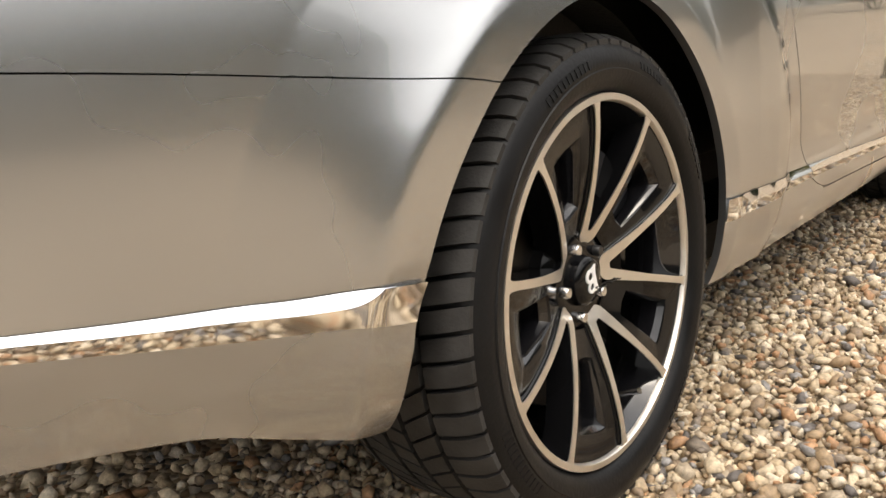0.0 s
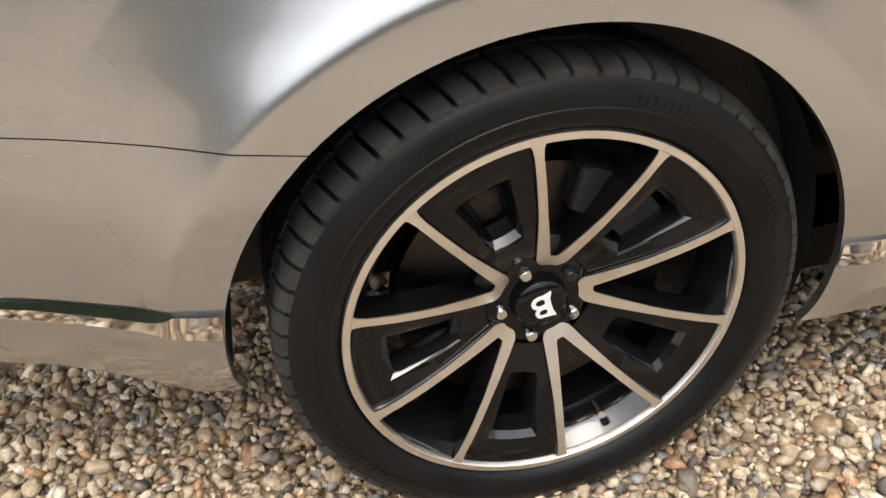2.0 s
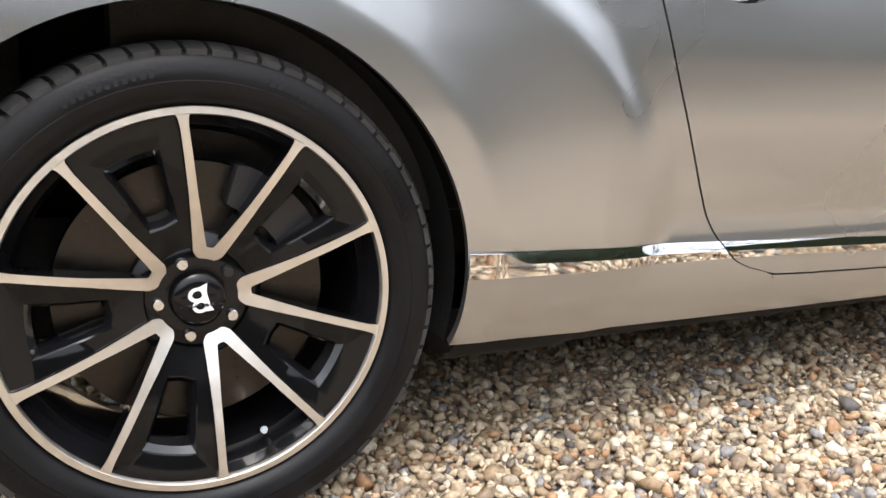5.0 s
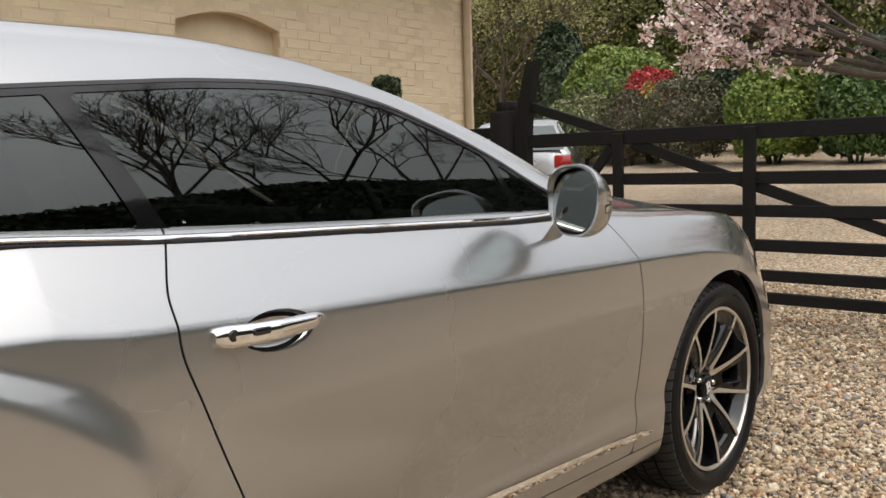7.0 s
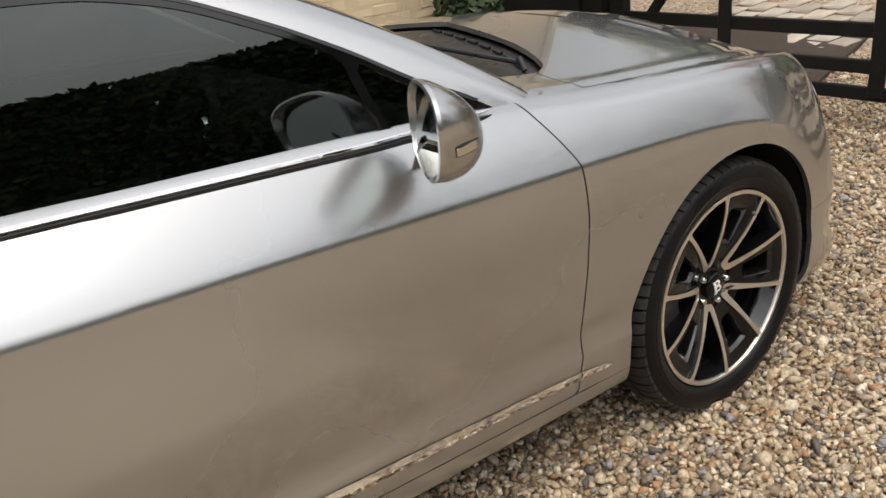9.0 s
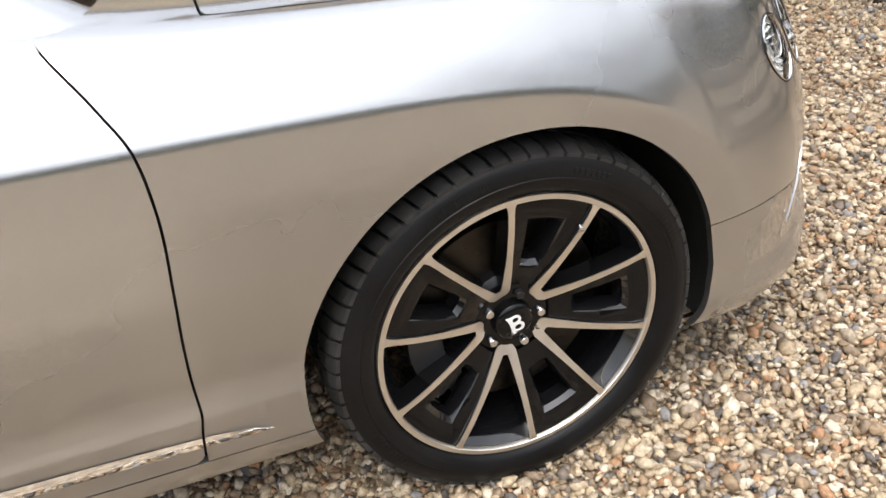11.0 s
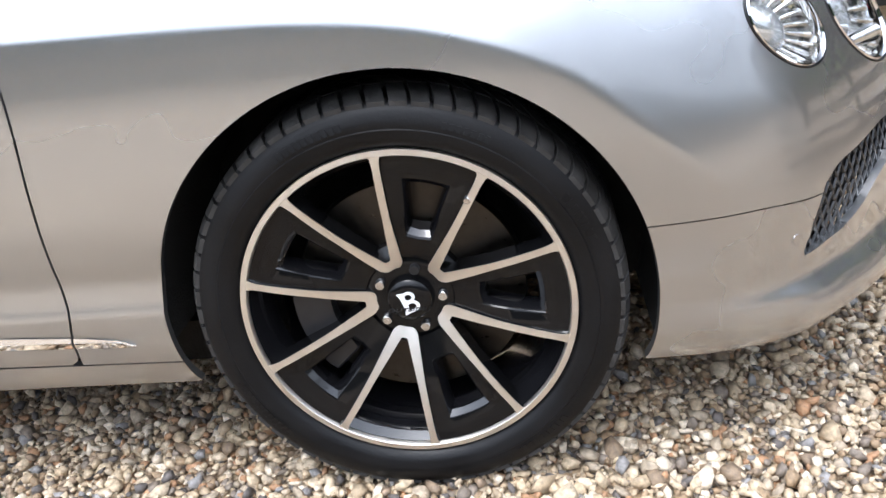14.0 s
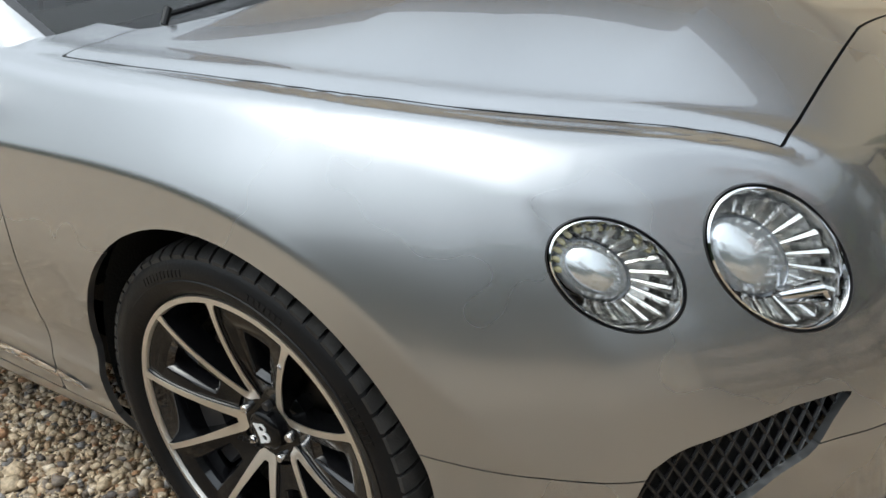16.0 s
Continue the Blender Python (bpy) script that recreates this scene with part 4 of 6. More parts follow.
    for k in range(25):
        yy = -0.70 + 1.40 * k / 24
        x1 = float(cowl_line(abs(yy)))
        h = body_top(x1, yy)
        rows.append([bm.verts.new((x1 + 0.03, yy, h - 0.03)), bm.verts.new((x1 - 0.012, yy, h - 0.022)), bm.verts.new((x1 - 0.10, yy, h - 0.016)), bm.verts.new((x1 - 0.34, yy, h - 0.02))])
    for q0, q1 in zip(rows, rows[1:]):
        for i in range(3):
            bm.faces.new((q0[i], q1[i], q1[i + 1], q0[i + 1]))
    cowl_panel = part("cowl", bm, BLACK_SATIN, car, "black slatted cowl under the windscreen")
    for k in range(9):
        bm = bmesh.new()
        y0, y1 = -0.62 + 0.07 * k, -0.575 + 0.07 * k
        x0, x1 = float(cowl_line(abs(y0))) - 0.055, float(cowl_line(abs(y1))) - 0.055
        rod(bm, (x0, y0, body_top(x0, y0) - 0.016), (x1, y1, body_top(x1, y1) - 0.016), 0.006, 6)
        part("cowl_slat", bm, BLACK_SATIN, cowl_panel)
    bm = bmesh.new()
    rod(bm, (2.335, -0.60, 1.018), (2.30, 0.25, 1.058), 0.007, 8)
    rod(bm, (2.335, -0.61, 1.0), (2.335, -0.59, 1.03), 0.008, 10)
    part("wiper", bm, BLACK_SATIN, car, "black windscreen wiper")
    build_mirror(car, -1)
    build_mirror(car, 1)
    build_handle(car)
    build_cabin(car)
    return car


def build_mirror(car, sign):
    mirror = new("door_mirror")
    mirror.parent = car
    s = sign

    def place(bm):
        bmesh.ops.scale(bm, vec=(1, -s, 1), verts=bm.verts)

    # shell: a rounded pod, blunt towards the glass
    bm = bmesh.new()
    rows = []
    for i in range(15):
        f = i / 14
        size = math.sqrt(max(1 - f ** 1.75, 0.0)) if i else 1.0
        row = []
        for k in range(40):
            t = 2 * math.pi * k / 40
            cy, cz = math.cos(t), math.sin(t)
            e = 2 / 2.45
            py = math.copysign(abs(cy) ** e, cy) * 0.099 * size
            pz = math.copysign(abs(cz) ** e, cz) * 0.087 * size
            py *= 1.0 + 0.12 * cz
            row.append(bm.verts.new((1.737 + 0.108 * f + 0.40 * py, -1.020 + py - 0.01 * f, 1.043 + pz - 0.026 * f)))
        rows.append(row)
    for q0, q1 in zip(rows, rows[1:]):
        for k in range(40):
            bm.faces.new((q0[k], q0[(k + 1) % 40], q1[(k + 1) % 40], q1[k]))
    place(bm)
    part("housing", bm, PAINT, mirror, "silver rounded mirror housing")
    bm = bmesh.new()
    rows = []
    for off, size in ((0.0, 1.0), (-0.008, 0.985), (-0.010, 0.93), (0.006, 0.86)):
        row = []
        for k in range(40):
            t = 2 * math.pi * k / 40
            cy, cz = math.cos(t), math.sin(t)
            e = 2 / 2.45
            py = math.copysign(abs(cy) ** e, cy) * 0.099 * size
            pz = math.copysign(abs(cz) ** e, cz) * 0.087 * size
            py *= 1.0 + 0.12 * cz
            row.append(bm.verts.new((1.737 + off + 0.40 * py, -1.020 + py, 1.043 + pz)))
        rows.append(row)
    for q0, q1 in zip(rows, rows[1:]):
        for k in range(40):
            bm.faces.new((q0[k], q0[(k + 1) % 40], q1[(k + 1) % 40], q1[k]))
    place(bm)
    part("frame", bm, PAINT, mirror, "silver frame round the mirror glass")
    bm = bmesh.new()
    row = []
    for k in range(40):
        t = 2 * math.pi * k / 40
        cy, cz = math.cos(t), math.sin(t)
        e = 2 / 2.45
        py = math.copysign(abs(cy) ** e, cy) * 0.087
        pz = math.copysign(abs(cz) ** e, cz) * 0.075
        py *= 1.0 + 0.12 * cz
        row.append(bm.verts.new((1.742 + 0.40 * py + 0.20 * pz, -1.020 + py, 1.043 + pz)))
    bm.faces.new(row)
    place(bm)
    part("mirror_glass", bm, MIRROR, mirror, "mirror glass")
    bm = bmesh.new()
    rows = []
    for f in np.linspace(0, 1, 8):
        c = Vector((1.825, -0.885, 0.930)).lerp(Vector((1.785, -0.985, 1.020)), float(f))
        row = []
        for k in range(14):
            t = 2 * math.pi * k / 14
            row.append(bm.verts.new(c + Vector((0.042 * math.cos(t), -0.012 * math.sin(t), 0.016 * math.sin(t)))))
        rows.append(row)
    for q0, q1 in zip(rows, rows[1:]):
        for k in range(14):
            bm.faces.new((q0[k], q0[(k + 1) % 14], q1[(k + 1) % 14], q1[k]))
    place(bm)
    part("stalk", bm, PAINT, mirror, "silver mirror stalk")
    # a long narrow lens let into the outer side of the shell
    def pod(f, t):
        size, e = math.sqrt(max(1 - f ** 1.75, 0.0)), 2 / 2.45
        cy, cz = math.cos(t), math.sin(t)
        py = math.copysign(abs(cy) ** e, cy) * 0.099 * size * (1.0 + 0.12 * cz)
        return Vector((1.737 + 0.108 * f + 0.40 * py, -1.020 + py - 0.01 * f, 1.043 + math.copysign(abs(cz) ** e, cz) * 0.087 * size - 0.026 * f))

    def patch(grow, proud):
        bm = bmesh.new()
        rows = []
        for i in range(13):
            u = i / 12
            f = 0.20 - 0.02 * grow + (0.53 + 0.04 * grow) * u
            low, high = 190.5 - 6.0 * u + 1.6 * grow, 182.5 - 6.5 * u - 1.6 * grow
            pinch = 0.75 if i in (0, 12) else 1.0
            row = []
            for v in (-1.0, -0.94, -0.4, 0.0, 0.4, 0.94, 1.0):
                t = math.radians((low + high) / 2 + pinch * v * (low - high) / 2)
                p = pod(f, t)
                n = (pod(f, t + 0.01) - p).cross(pod(f + 0.01, t) - p).normalized()
                n = n if n.y < 0 else -n
                edge = i in (0, 12) or abs(v) == 1
                row.append(bm.verts.new(p + n * (-0.001 if edge else proud)))
            rows.append(row)
        for q0, q1 in zip(rows, rows[1:]):
            for k in range(6):
                bm.faces.new((q0[k], q0[k + 1], q1[k + 1], q1[k]))
        bmesh.ops.recalc_face_normals(bm, faces=bm.faces)
        place(bm)
        return bm

    lens = part("indicator", patch(0.0, 0.0022), SATIN, mirror, "narrow clear indicator lens")
    part("lens_rim", patch(1.0, 0.0008), BLACK_SATIN, lens, "dark rim round the lens")


def build_handle(car):
    handle = new("door_handle")
    handle.parent = car
    bm = bmesh.new()
    ball(bm, (0.925, -0.936, 0.856), 0.084, 0.026, 0.042, 32, 20)
    for v in [v for v in bm.verts if v.co.y < -0.934]:
        bm.verts.remove(v)
    part("recess", bm, PAINT, handle, "scooped silver recess")
    bm = bmesh.new()
    rows = []
    for i in range(33):
        f = i / 32
        xx = 0.793 + 0.228 * f
        h = float(np.interp(f, (0, 0.03, 0.1, 0.3, 0.6, 0.88, 0.97, 1), (0.010, 0.017, 0.0195, 0.0185, 0.0165, 0.0135, 0.009, 0.004)))
        d = float(np.interp(f, (0, 0.04, 0.15, 0.5, 0.85, 0.97, 1), (0.006, 0.014, 0.022, 0.033, 0.024, 0.010, 0.003)))
        zc = float(np.interp(f, (0, 0.3, 1), (0.863, 0.862, 0.866)))
        row = []
        for k in range(20):
            t = 2 * math.pi * k / 20
            cy, cz = math.cos(t), math.sin(t)
            row.append(bm.verts.new((xx, -0.938 - d + 0.013 * math.copysign(abs(cy) ** 0.7, cy), zc + h * math.copysign(abs(cz) ** 0.75, cz))))
        rows.append(row)
    for q0, q1 in zip(rows, rows[1:]):
        for k in range(20):
            bm.faces.new((q0[k], q0[(k + 1) % 20], q1[(k + 1) % 20], q1[k]))
    bm.faces.new(rows[0])
    bm.faces.new(rows[-1][::-1])
    grip = part("grip", bm, CHROME, handle, "polished chrome handle grip")
    bm = bmesh.new()
    lathe(bm, [(0.0005, 0.0), (0.0085, 0.0), (0.0105, 0.002), (0.011, 0.010)], 24)
    bmesh.ops.translate(bm, verts=bm.verts, vec=(0.820, -0.971, 0.866))
    part("lock", bm, BLACK_SATIN, grip, "round key lock")
    bm = bmesh.new()
    box(bm, pose(0.866, -0.981, 0.868, 0, 0, -4), 0.030, 0.008, 0.013, 0.003, 2)
    part("button", bm, BLACK_GLOSS, grip, "small black lock button")


def build_cabin(car):
    """What shows through the dark glass: seats, dashboard, wheel, door trim."""
    bm = bmesh.new()
    box(bm, pose(0.75, 0, 0.40), 3.0, 1.40, 0.10)
    for s in (-1, 1):
        box(bm, pose(1.0, s * 0.76, 0.72), 2.2, 0.05, 0.55, 0.02)
    box(bm, pose(-0.35, 0, 0.75), 0.3, 1.4, 0.6, 0.05)
    part("cabin_trim", bm, LEATHER, car, "dark cabin lining")
    bm = bmesh.new()
    box(bm, pose(1.90, 0, 0.88, 0, 12, 0), 0.45, 1.44, 0.20, 0.06, 3)
    box(bm, pose(1.45, 0, 0.66), 0.8, 0.22, 0.28, 0.05, 3)
    dash = part("dashboard", bm, LEATHER, car, "black leather dashboard")
    for yy in (-0.62, -0.16, 0.16, 0.62):
        bm = lathe(bmesh.new(), [(0.020, 0.0), (0.038, -0.006), (0.041, 0.002), (0.038, 0.012)], 28)
        bmesh.ops.transform(bm, matrix=pose(1.665, yy, 0.93, 0, 0, -90), verts=bm.verts)
        part("air_vent", bm, CHROME, dash, "round chrome air vent")
    wheel = bmesh.new()
    m = pose(1.52, -0.38, 0.93, 0, -66, 0)
    ring = []
    for k in range(48):
        t = 2 * math.pi * k / 48
        row = []
        for j in range(10):
            u = 2 * math.pi * j / 10
            r = 0.180 + 0.016 * math.cos(u)
            row.append(wheel.verts.new(m @ Vector((r * math.cos(t), r * math.sin(t), 0.018 * math.sin(u)))))
        ring.append(row)
    for k in range(48):
        q0, q1 = ring[k], ring[(k + 1) % 48]
        for j in range(10):
            wheel.faces.new((q0[j], q1[j], q1[(j + 1) % 10], q0[(j + 1) % 10]))
    box(wheel, m @ pose(0, 0, 0), 0.30, 0.07, 0.03, 0.01)
    box(wheel, m @ pose(0, 0, 0), 0.14, 0.12, 0.04, 0.02)
    part("steering_wheel", wheel, LEATHER, car, "black leather steering wheel")
    for s in (-1, 1):
        seat = new("seat")
        seat.parent = car
        for pname, size, at in (("cushion", (0.52, 0.50, 0.18), pose(0.98, s * 0.38, 0.58, 0, -8, 0)), ("backrest", (0.16, 0.50, 0.66), pose(0.66, s * 0.38, 0.88, 0, -20, 0)),
                                ("headrest", (0.10, 0.27, 0.19), pose(0.53, s * 0.38, 1.22, 0, -14, 0))):
            part(pname, box(bmesh.new(), at, *size, 0.05, 4), LEATHER, seat, "black leather " + pname)


car = build_car()


# ---- ground ----
def rise(x):
    """The ground climbs beyond the gate."""
    return 0.08 * np.maximum(np.asarray(x, float) - 6.0, 0) * np.clip((np.asarray(x, float) - 6.0) / 3.0, 0, 1) - 0.03 * np.maximum(np.asarray(x, float) - 60, 0)


STONE_TONES = [(0.0, (0.430, 0.328, 0.212)), (0.13, (0.555, 0.445, 0.310)), (0.27, (0.305, 0.212, 0.125)), (0.38, (0.660, 0.560, 0.425)), (0.50, (0.250, 0.180, 0.118)), (0.58, (0.390, 0.222, 0.118)),
               (0.65, (0.205, 0.165, 0.128)), (0.72, (0.495, 0.388, 0.258)), (0.84, (0.115, 0.100, 0.090)), (0.88, (0.385, 0.310, 0.222)), (0.96, (0.265, 0.250, 0.238))]
GRAVEL_STONE = vary(vary(ramp_by(material("gravel_stone", (0.5, 0.42, 0.33), 0.62), STONE_TONES), 110, 0.42, detail=6, bump=0.5, bump_scale=300, rough=0.12, distance=0.003), 35, 0.18)


def gravel_sheet_material():
    m = material("gravel_bed", (0.4, 0.33, 0.25), 0.9)
    nodes, links = m.node_tree.nodes, m.node_tree.links
    b = nodes["Principled BSDF"]
    tc, vo, ramp, hue = nodes.new("ShaderNodeTexCoord"), nodes.new("ShaderNodeTexVoronoi"), nodes.new("ShaderNodeValToRGB"), nodes.new("ShaderNodeSeparateColor")
    vo.inputs["Scale"].default_value = 55
    links.new(tc.outputs["Object"], vo.inputs["Vector"])
    links.new(vo.outputs["Color"], hue.inputs[0])
    ramp.color_ramp.interpolation = "CONSTANT"
    els = ramp.color_ramp.elements
    els[0].color, els[1].position, els[1].color = (*STONE_TONES[0][1], 1), STONE_TONES[1][0], (*STONE_TONES[1][1], 1)
    for pos, c in STONE_TONES[2:]:
        els.new(pos).color = (*c, 1)
    links.new(hue.outputs[0], ramp.inputs["Fac"])
    large = nodes.new("ShaderNodeTexNoise")
    large.inputs["Scale"].default_value, large.inputs["Detail"].default_value = 0.9, 5
    links.new(tc.outputs["Object"], large.inputs["Vector"])
    r = nodes.new("ShaderNodeMapRange")
    r.inputs["From Min"].default_value, r.inputs["From Max"].default_value, r.inputs["To Min"].default_value, r.inputs["To Max"].default_value = 0.3, 0.7, 0.68, 0.96
    links.new(large.outputs["Fac"], r.inputs["Value"])
    mix = nodes.new("ShaderNodeMix")
    mix.data_type, mix.blend_type = "RGBA", "MULTIPLY"
    mix.inputs["Factor"].default_value = 1
    links.new(ramp.outputs["Color"], mix.inputs["A"])
    links.new(r.outputs["Result"], mix.inputs["B"])
    links.new(mix.outputs["Result"], b.inputs["Base Color"])
    bump = nodes.new("ShaderNodeBump")
    bump.invert = True
    bump.inputs["Strength"].default_value, bump.inputs["Distance"].default_value = 0.9, 0.012
    links.new(vo.outputs["Distance"], bump.inputs["Height"])
    links.new(bump.outputs["Normal"], b.inputs["Normal"])
    return m


GRAVEL_BED = gravel_sheet_material()


def build_ground():
    xs = np.concatenate([np.linspace(-80, -6, 12), np.linspace(-4, 12, 33), np.linspace(14, 130, 30)])
    ys = np.concatenate([np.linspace(-80, -10, 10), np.linspace(-8, 12, 21), np.linspace(16, 90, 12)])
    gx, gy = np.meshgrid(xs, ys, indexing="ij")
    gz = rise(gx) - 0.012
    verts = np.stack([gx, gy, gz], -1).reshape(-1, 3)
    nx, ny = len(xs), len(ys)
    faces = [(i * ny + j, (i + 1) * ny + j, (i + 1) * ny + j + 1, i * ny + j + 1) for i in range(nx - 1) for j in range(ny - 1)]
    me = bpy.data.meshes.new("ground")
    me.from_pydata(verts.tolist(), [], faces)
    me.polygons.foreach_set("use_smooth", [True] * len(me.polygons))
    tagged(link_mesh("ground", me, GRAVEL_BED), "beige pea gravel drive", "gravel", kind="structure")


def icosphere():
    bm = bmesh.new()
    bmesh.ops.create_icosphere(bm, subdivisions=1, radius=1.0)
    v = np.array([q.co[:] for q in bm.verts])
    f = np.array([[q.index for q in face.verts] for face in bm.faces])
    bm.free()
    return v, f


def scatter_stones(name, x0, x1, y0, y1, spacing, radius, seed, lift=0.0, keep=None):
    """Loose flint stones in one mesh: squashed, turned, chipped."""
    rng = np.random.default_rng(seed)
    gx, gy = np.meshgrid(np.arange(x0, x1, spacing), np.arange(y0, y1, spacing), indexing="ij")
    c = np.stack([gx.ravel(), gy.ravel()], -1)
    c = c + rng.uniform(-0.55, 0.55, c.shape) * spacing
    if keep is not None:
        c = c[keep(c[:, 0], c[:, 1])]
    count = len(c)
    v, f = icosphere()
    size = radius * np.exp(rng.normal(0, 0.34, count)).clip(0.5, 2.1)
    shape = np.stack([rng.uniform(0.85, 1.45, count), rng.uniform(0.65, 1.05, count), rng.uniform(0.45, 0.8, count)], -1)
    chips = 1 + rng.uniform(-0.46, 0.30, (count, len(v), 1))
    pts = v[None] * chips * (size[:, None] * shape)[:, None]
    yaw, tip, roll = rng.uniform(0, 2 * np.pi, count), rng.normal(0, 0.5, count), rng.normal(0, 0.5, count)
    for ang, (i, j) in ((roll, (1, 2)), (tip, (0, 2)), (yaw, (0, 1))):
        ca, sa = np.cos(ang)[:, None], np.sin(ang)[:, None]
        a, b = pts[..., i].copy(), pts[..., j].copy()
        pts[..., i], pts[..., j] = ca * a - sa * b, sa * a + ca * b
    z = rise(c[:, 0]) + lift + rng.uniform(-0.006, 0.006, count)
    pts = pts + np.stack([c[:, 0], c[:, 1], z], -1)[:, None]
    faces = (f[None] + (np.arange(count) * len(v))[:, None, None]).reshape(-1, 3)
    me = bpy.data.meshes.new(name)
    me.vertices.add(count * len(v))
    me.vertices.foreach_set("co", pts.astype(np.float32).ravel())
    me.loops.add(faces.size)
    me.loops.foreach_set("vertex_index", faces.astype(np.int32).ravel())
    me.polygons.add(len(faces))
    me.polygons.foreach_set("loop_start", np.arange(0, faces.size, 3, dtype=np.int32))
    me.update(calc_edges=True)
    return tagged(link_mesh(name, me, GRAVEL_STONE), "loose mixed flint gravel on the drive", "gravel", kind="stuff")


build_ground()
scatter_stones("gravel", -1.6, 4.3, -1.75, -0.35, 0.0135, 0.0094, 1, -0.004)
scatter_stones("gravel", -1.7, 4.4, -1.75, -0.30, 0.034, 0.0118, 2, 0.005)
scatter_stones("gravel", -1.2, 4.6, -0.35, 1.6, 0.034, 0.0135, 3, 0.0)
scatter_stones("gravel", 4.3, 7.4, -3.6, 2.9, 0.029, 0.0115, 4, 0.0)
scatter_stones("gravel", 2.2, 4.3, -3.4, -1.75, 0.019, 0.0095, 5, 0.0)


# ---- house ----
CREAM = vary(material("cream_paint_on_brick", (0.66, 0.54, 0.37), 0.75), 3.0, 0.10, bump=0.5, bump_scale=34, rough=0.05, distance=0.006)
CREAM_JOINT = vary(material("cream_paint_in_joints", (0.62, 0.50, 0.34), 0.85), 5.0, 0.12, bump=0.4, bump_scale=40)
BLACK_WOOD = vary(material("black_stained_wood", (0.009, 0.0085, 0.008), 0.7, 0.0, Specular_IOR_Level=0.2), 12, 0.35, bump=0.35, bump_scale=50, rough=0.1)
GREY_PLASTIC = vary(material("grey_plastic", (0.20, 0.19, 0.18), 0.5), 14, 0.1)
BEIGE_PLASTIC = vary(material("beige_plastic", (0.50, 0.44, 0.34), 0.5), 14, 0.1)
PALE_FRAME = vary(material("cream_frame", (0.48, 0.41, 0.30), 0.5), 10, 0.06)
OAK = vary(material("weathered_barrel_oak", (0.30, 0.23, 0.15), 0.75), 14, 0.3, bump=0.4)
SOIL = vary(material("soil", (0.05, 0.035, 0.025), 0.95), 30, 0.3, bump=0.6)
PIPE = vary(material("cream_pipe", (0.40, 0.31, 0.20), 0.6), 9, 0.08)

WALL_Y, WALL_END = 3.30, 6.56
NICHE = (3.29, 4.20, 0.9, 2.22)
PANE_EDGE = 2.12


def build_house():
    wall = bmesh.new()
    y = WALL_Y + 0.012
    for x0, x1, z0, z1 in ((-6.0, 0.9, -0.05, 3.25), (0.9, PANE_EDGE, -0.05, 0.9), (0.9, PANE_EDGE, 2.4, 3.25), (PANE_EDGE, NICHE[0], -0.05, 3.25), (NICHE[0], NICHE[1], -0.05, NICHE[2]),
                           (NICHE[0], NICHE[1], 2.46, 3.25), (NICHE[1], WALL_END - 0.004, -0.05, 3.25)):
        box(wall, pose((x0 + x1) / 2, y + 0.16, (z0 + z1) / 2), x1 - x0, 0.32, z1 - z0)
    # blind niche under a flat arch
    box(wall, pose((NICHE[0] + NICHE[1]) / 2, y + 0.20, 1.68), NICHE[1] - NICHE[0], 0.2, 1.56)
    outline = [(NICHE[0], 2.46)] + [(NICHE[0] + (NICHE[1] - NICHE[0]) * k / 12, NICHE[3] + 0.10 * math.sin(math.pi * k / 12)) for k in range(13)] + [(NICHE[1], 2.46)]
    prism(wall, outline, (y, y + 0.11), lambda u, v, d: (u, d, v))
    side = box(wall, pose(WALL_END - 0.16, y + 3.3, 1.6), 0.30, 6.0, 3.3)
    w = tagged(part("wall_house", wall, CREAM_JOINT, None, smooth=False), "cream painted brick house wall", "wall", kind="structure")
    roof = bmesh.new()
    prism(roof, [(2.95, 3.20), (6.4, 4.75), (9.9, 3.20), (9.9, 3.32), (6.4, 4.9), (2.75, 3.24)], (-6.2, WALL_END + 0.2), lambda u, v, d: (d, u, v))
    tagged(part("house_roof", roof, vary(material("roof_tile", (0.16, 0.09, 0.07), 0.8), 8, 0.3, bump=0.5), None, smooth=False), "brown tiled house roof", "roof", kind="structure")
    frame = tagged(new("window_1"), "dark window in a cream timber frame", "window", kind="structure")
    bm = bmesh.new()
    box(bm, pose(PANE_EDGE - 0.03, WALL_Y + 0.05, 1.65), 0.06, 0.10, 1.5, 0.006)
    box(bm, pose(0.93, WALL_Y + 0.05, 1.65), 0.06, 0.10, 1.5, 0.006)
    for zz in (0.93, 1.65, 2.37):
        box(bm, pose(1.51, WALL_Y + 0.05, zz), 1.1, 0.08, 0.06, 0.006)
    box(bm, pose(1.51, WALL_Y - 0.02, 0.885), 1.34, 0.16, 0.05, 0.006)
    part("window_frame", bm, PALE_FRAME, frame)
    bm = bmesh.new()
    box(bm, pose(1.51, WALL_Y + 0.07, 1.65), 1.1, 0.01, 1.42)
    part("pane", bm, material("dark_pane", (0.01, 0.01, 0.011), 0.05, 0, Coat_Weight=1.0), frame)
    bm = bmesh.new()
    rod(bm, (6.42, WALL_Y - 0.035, 0.0), (6.42, WALL_Y - 0.035, 3.2), 0.034, 14)
    tagged(part("drainpipe", bm, PIPE), "cream painted drainpipe on the wall", "drainpipe")
    return w


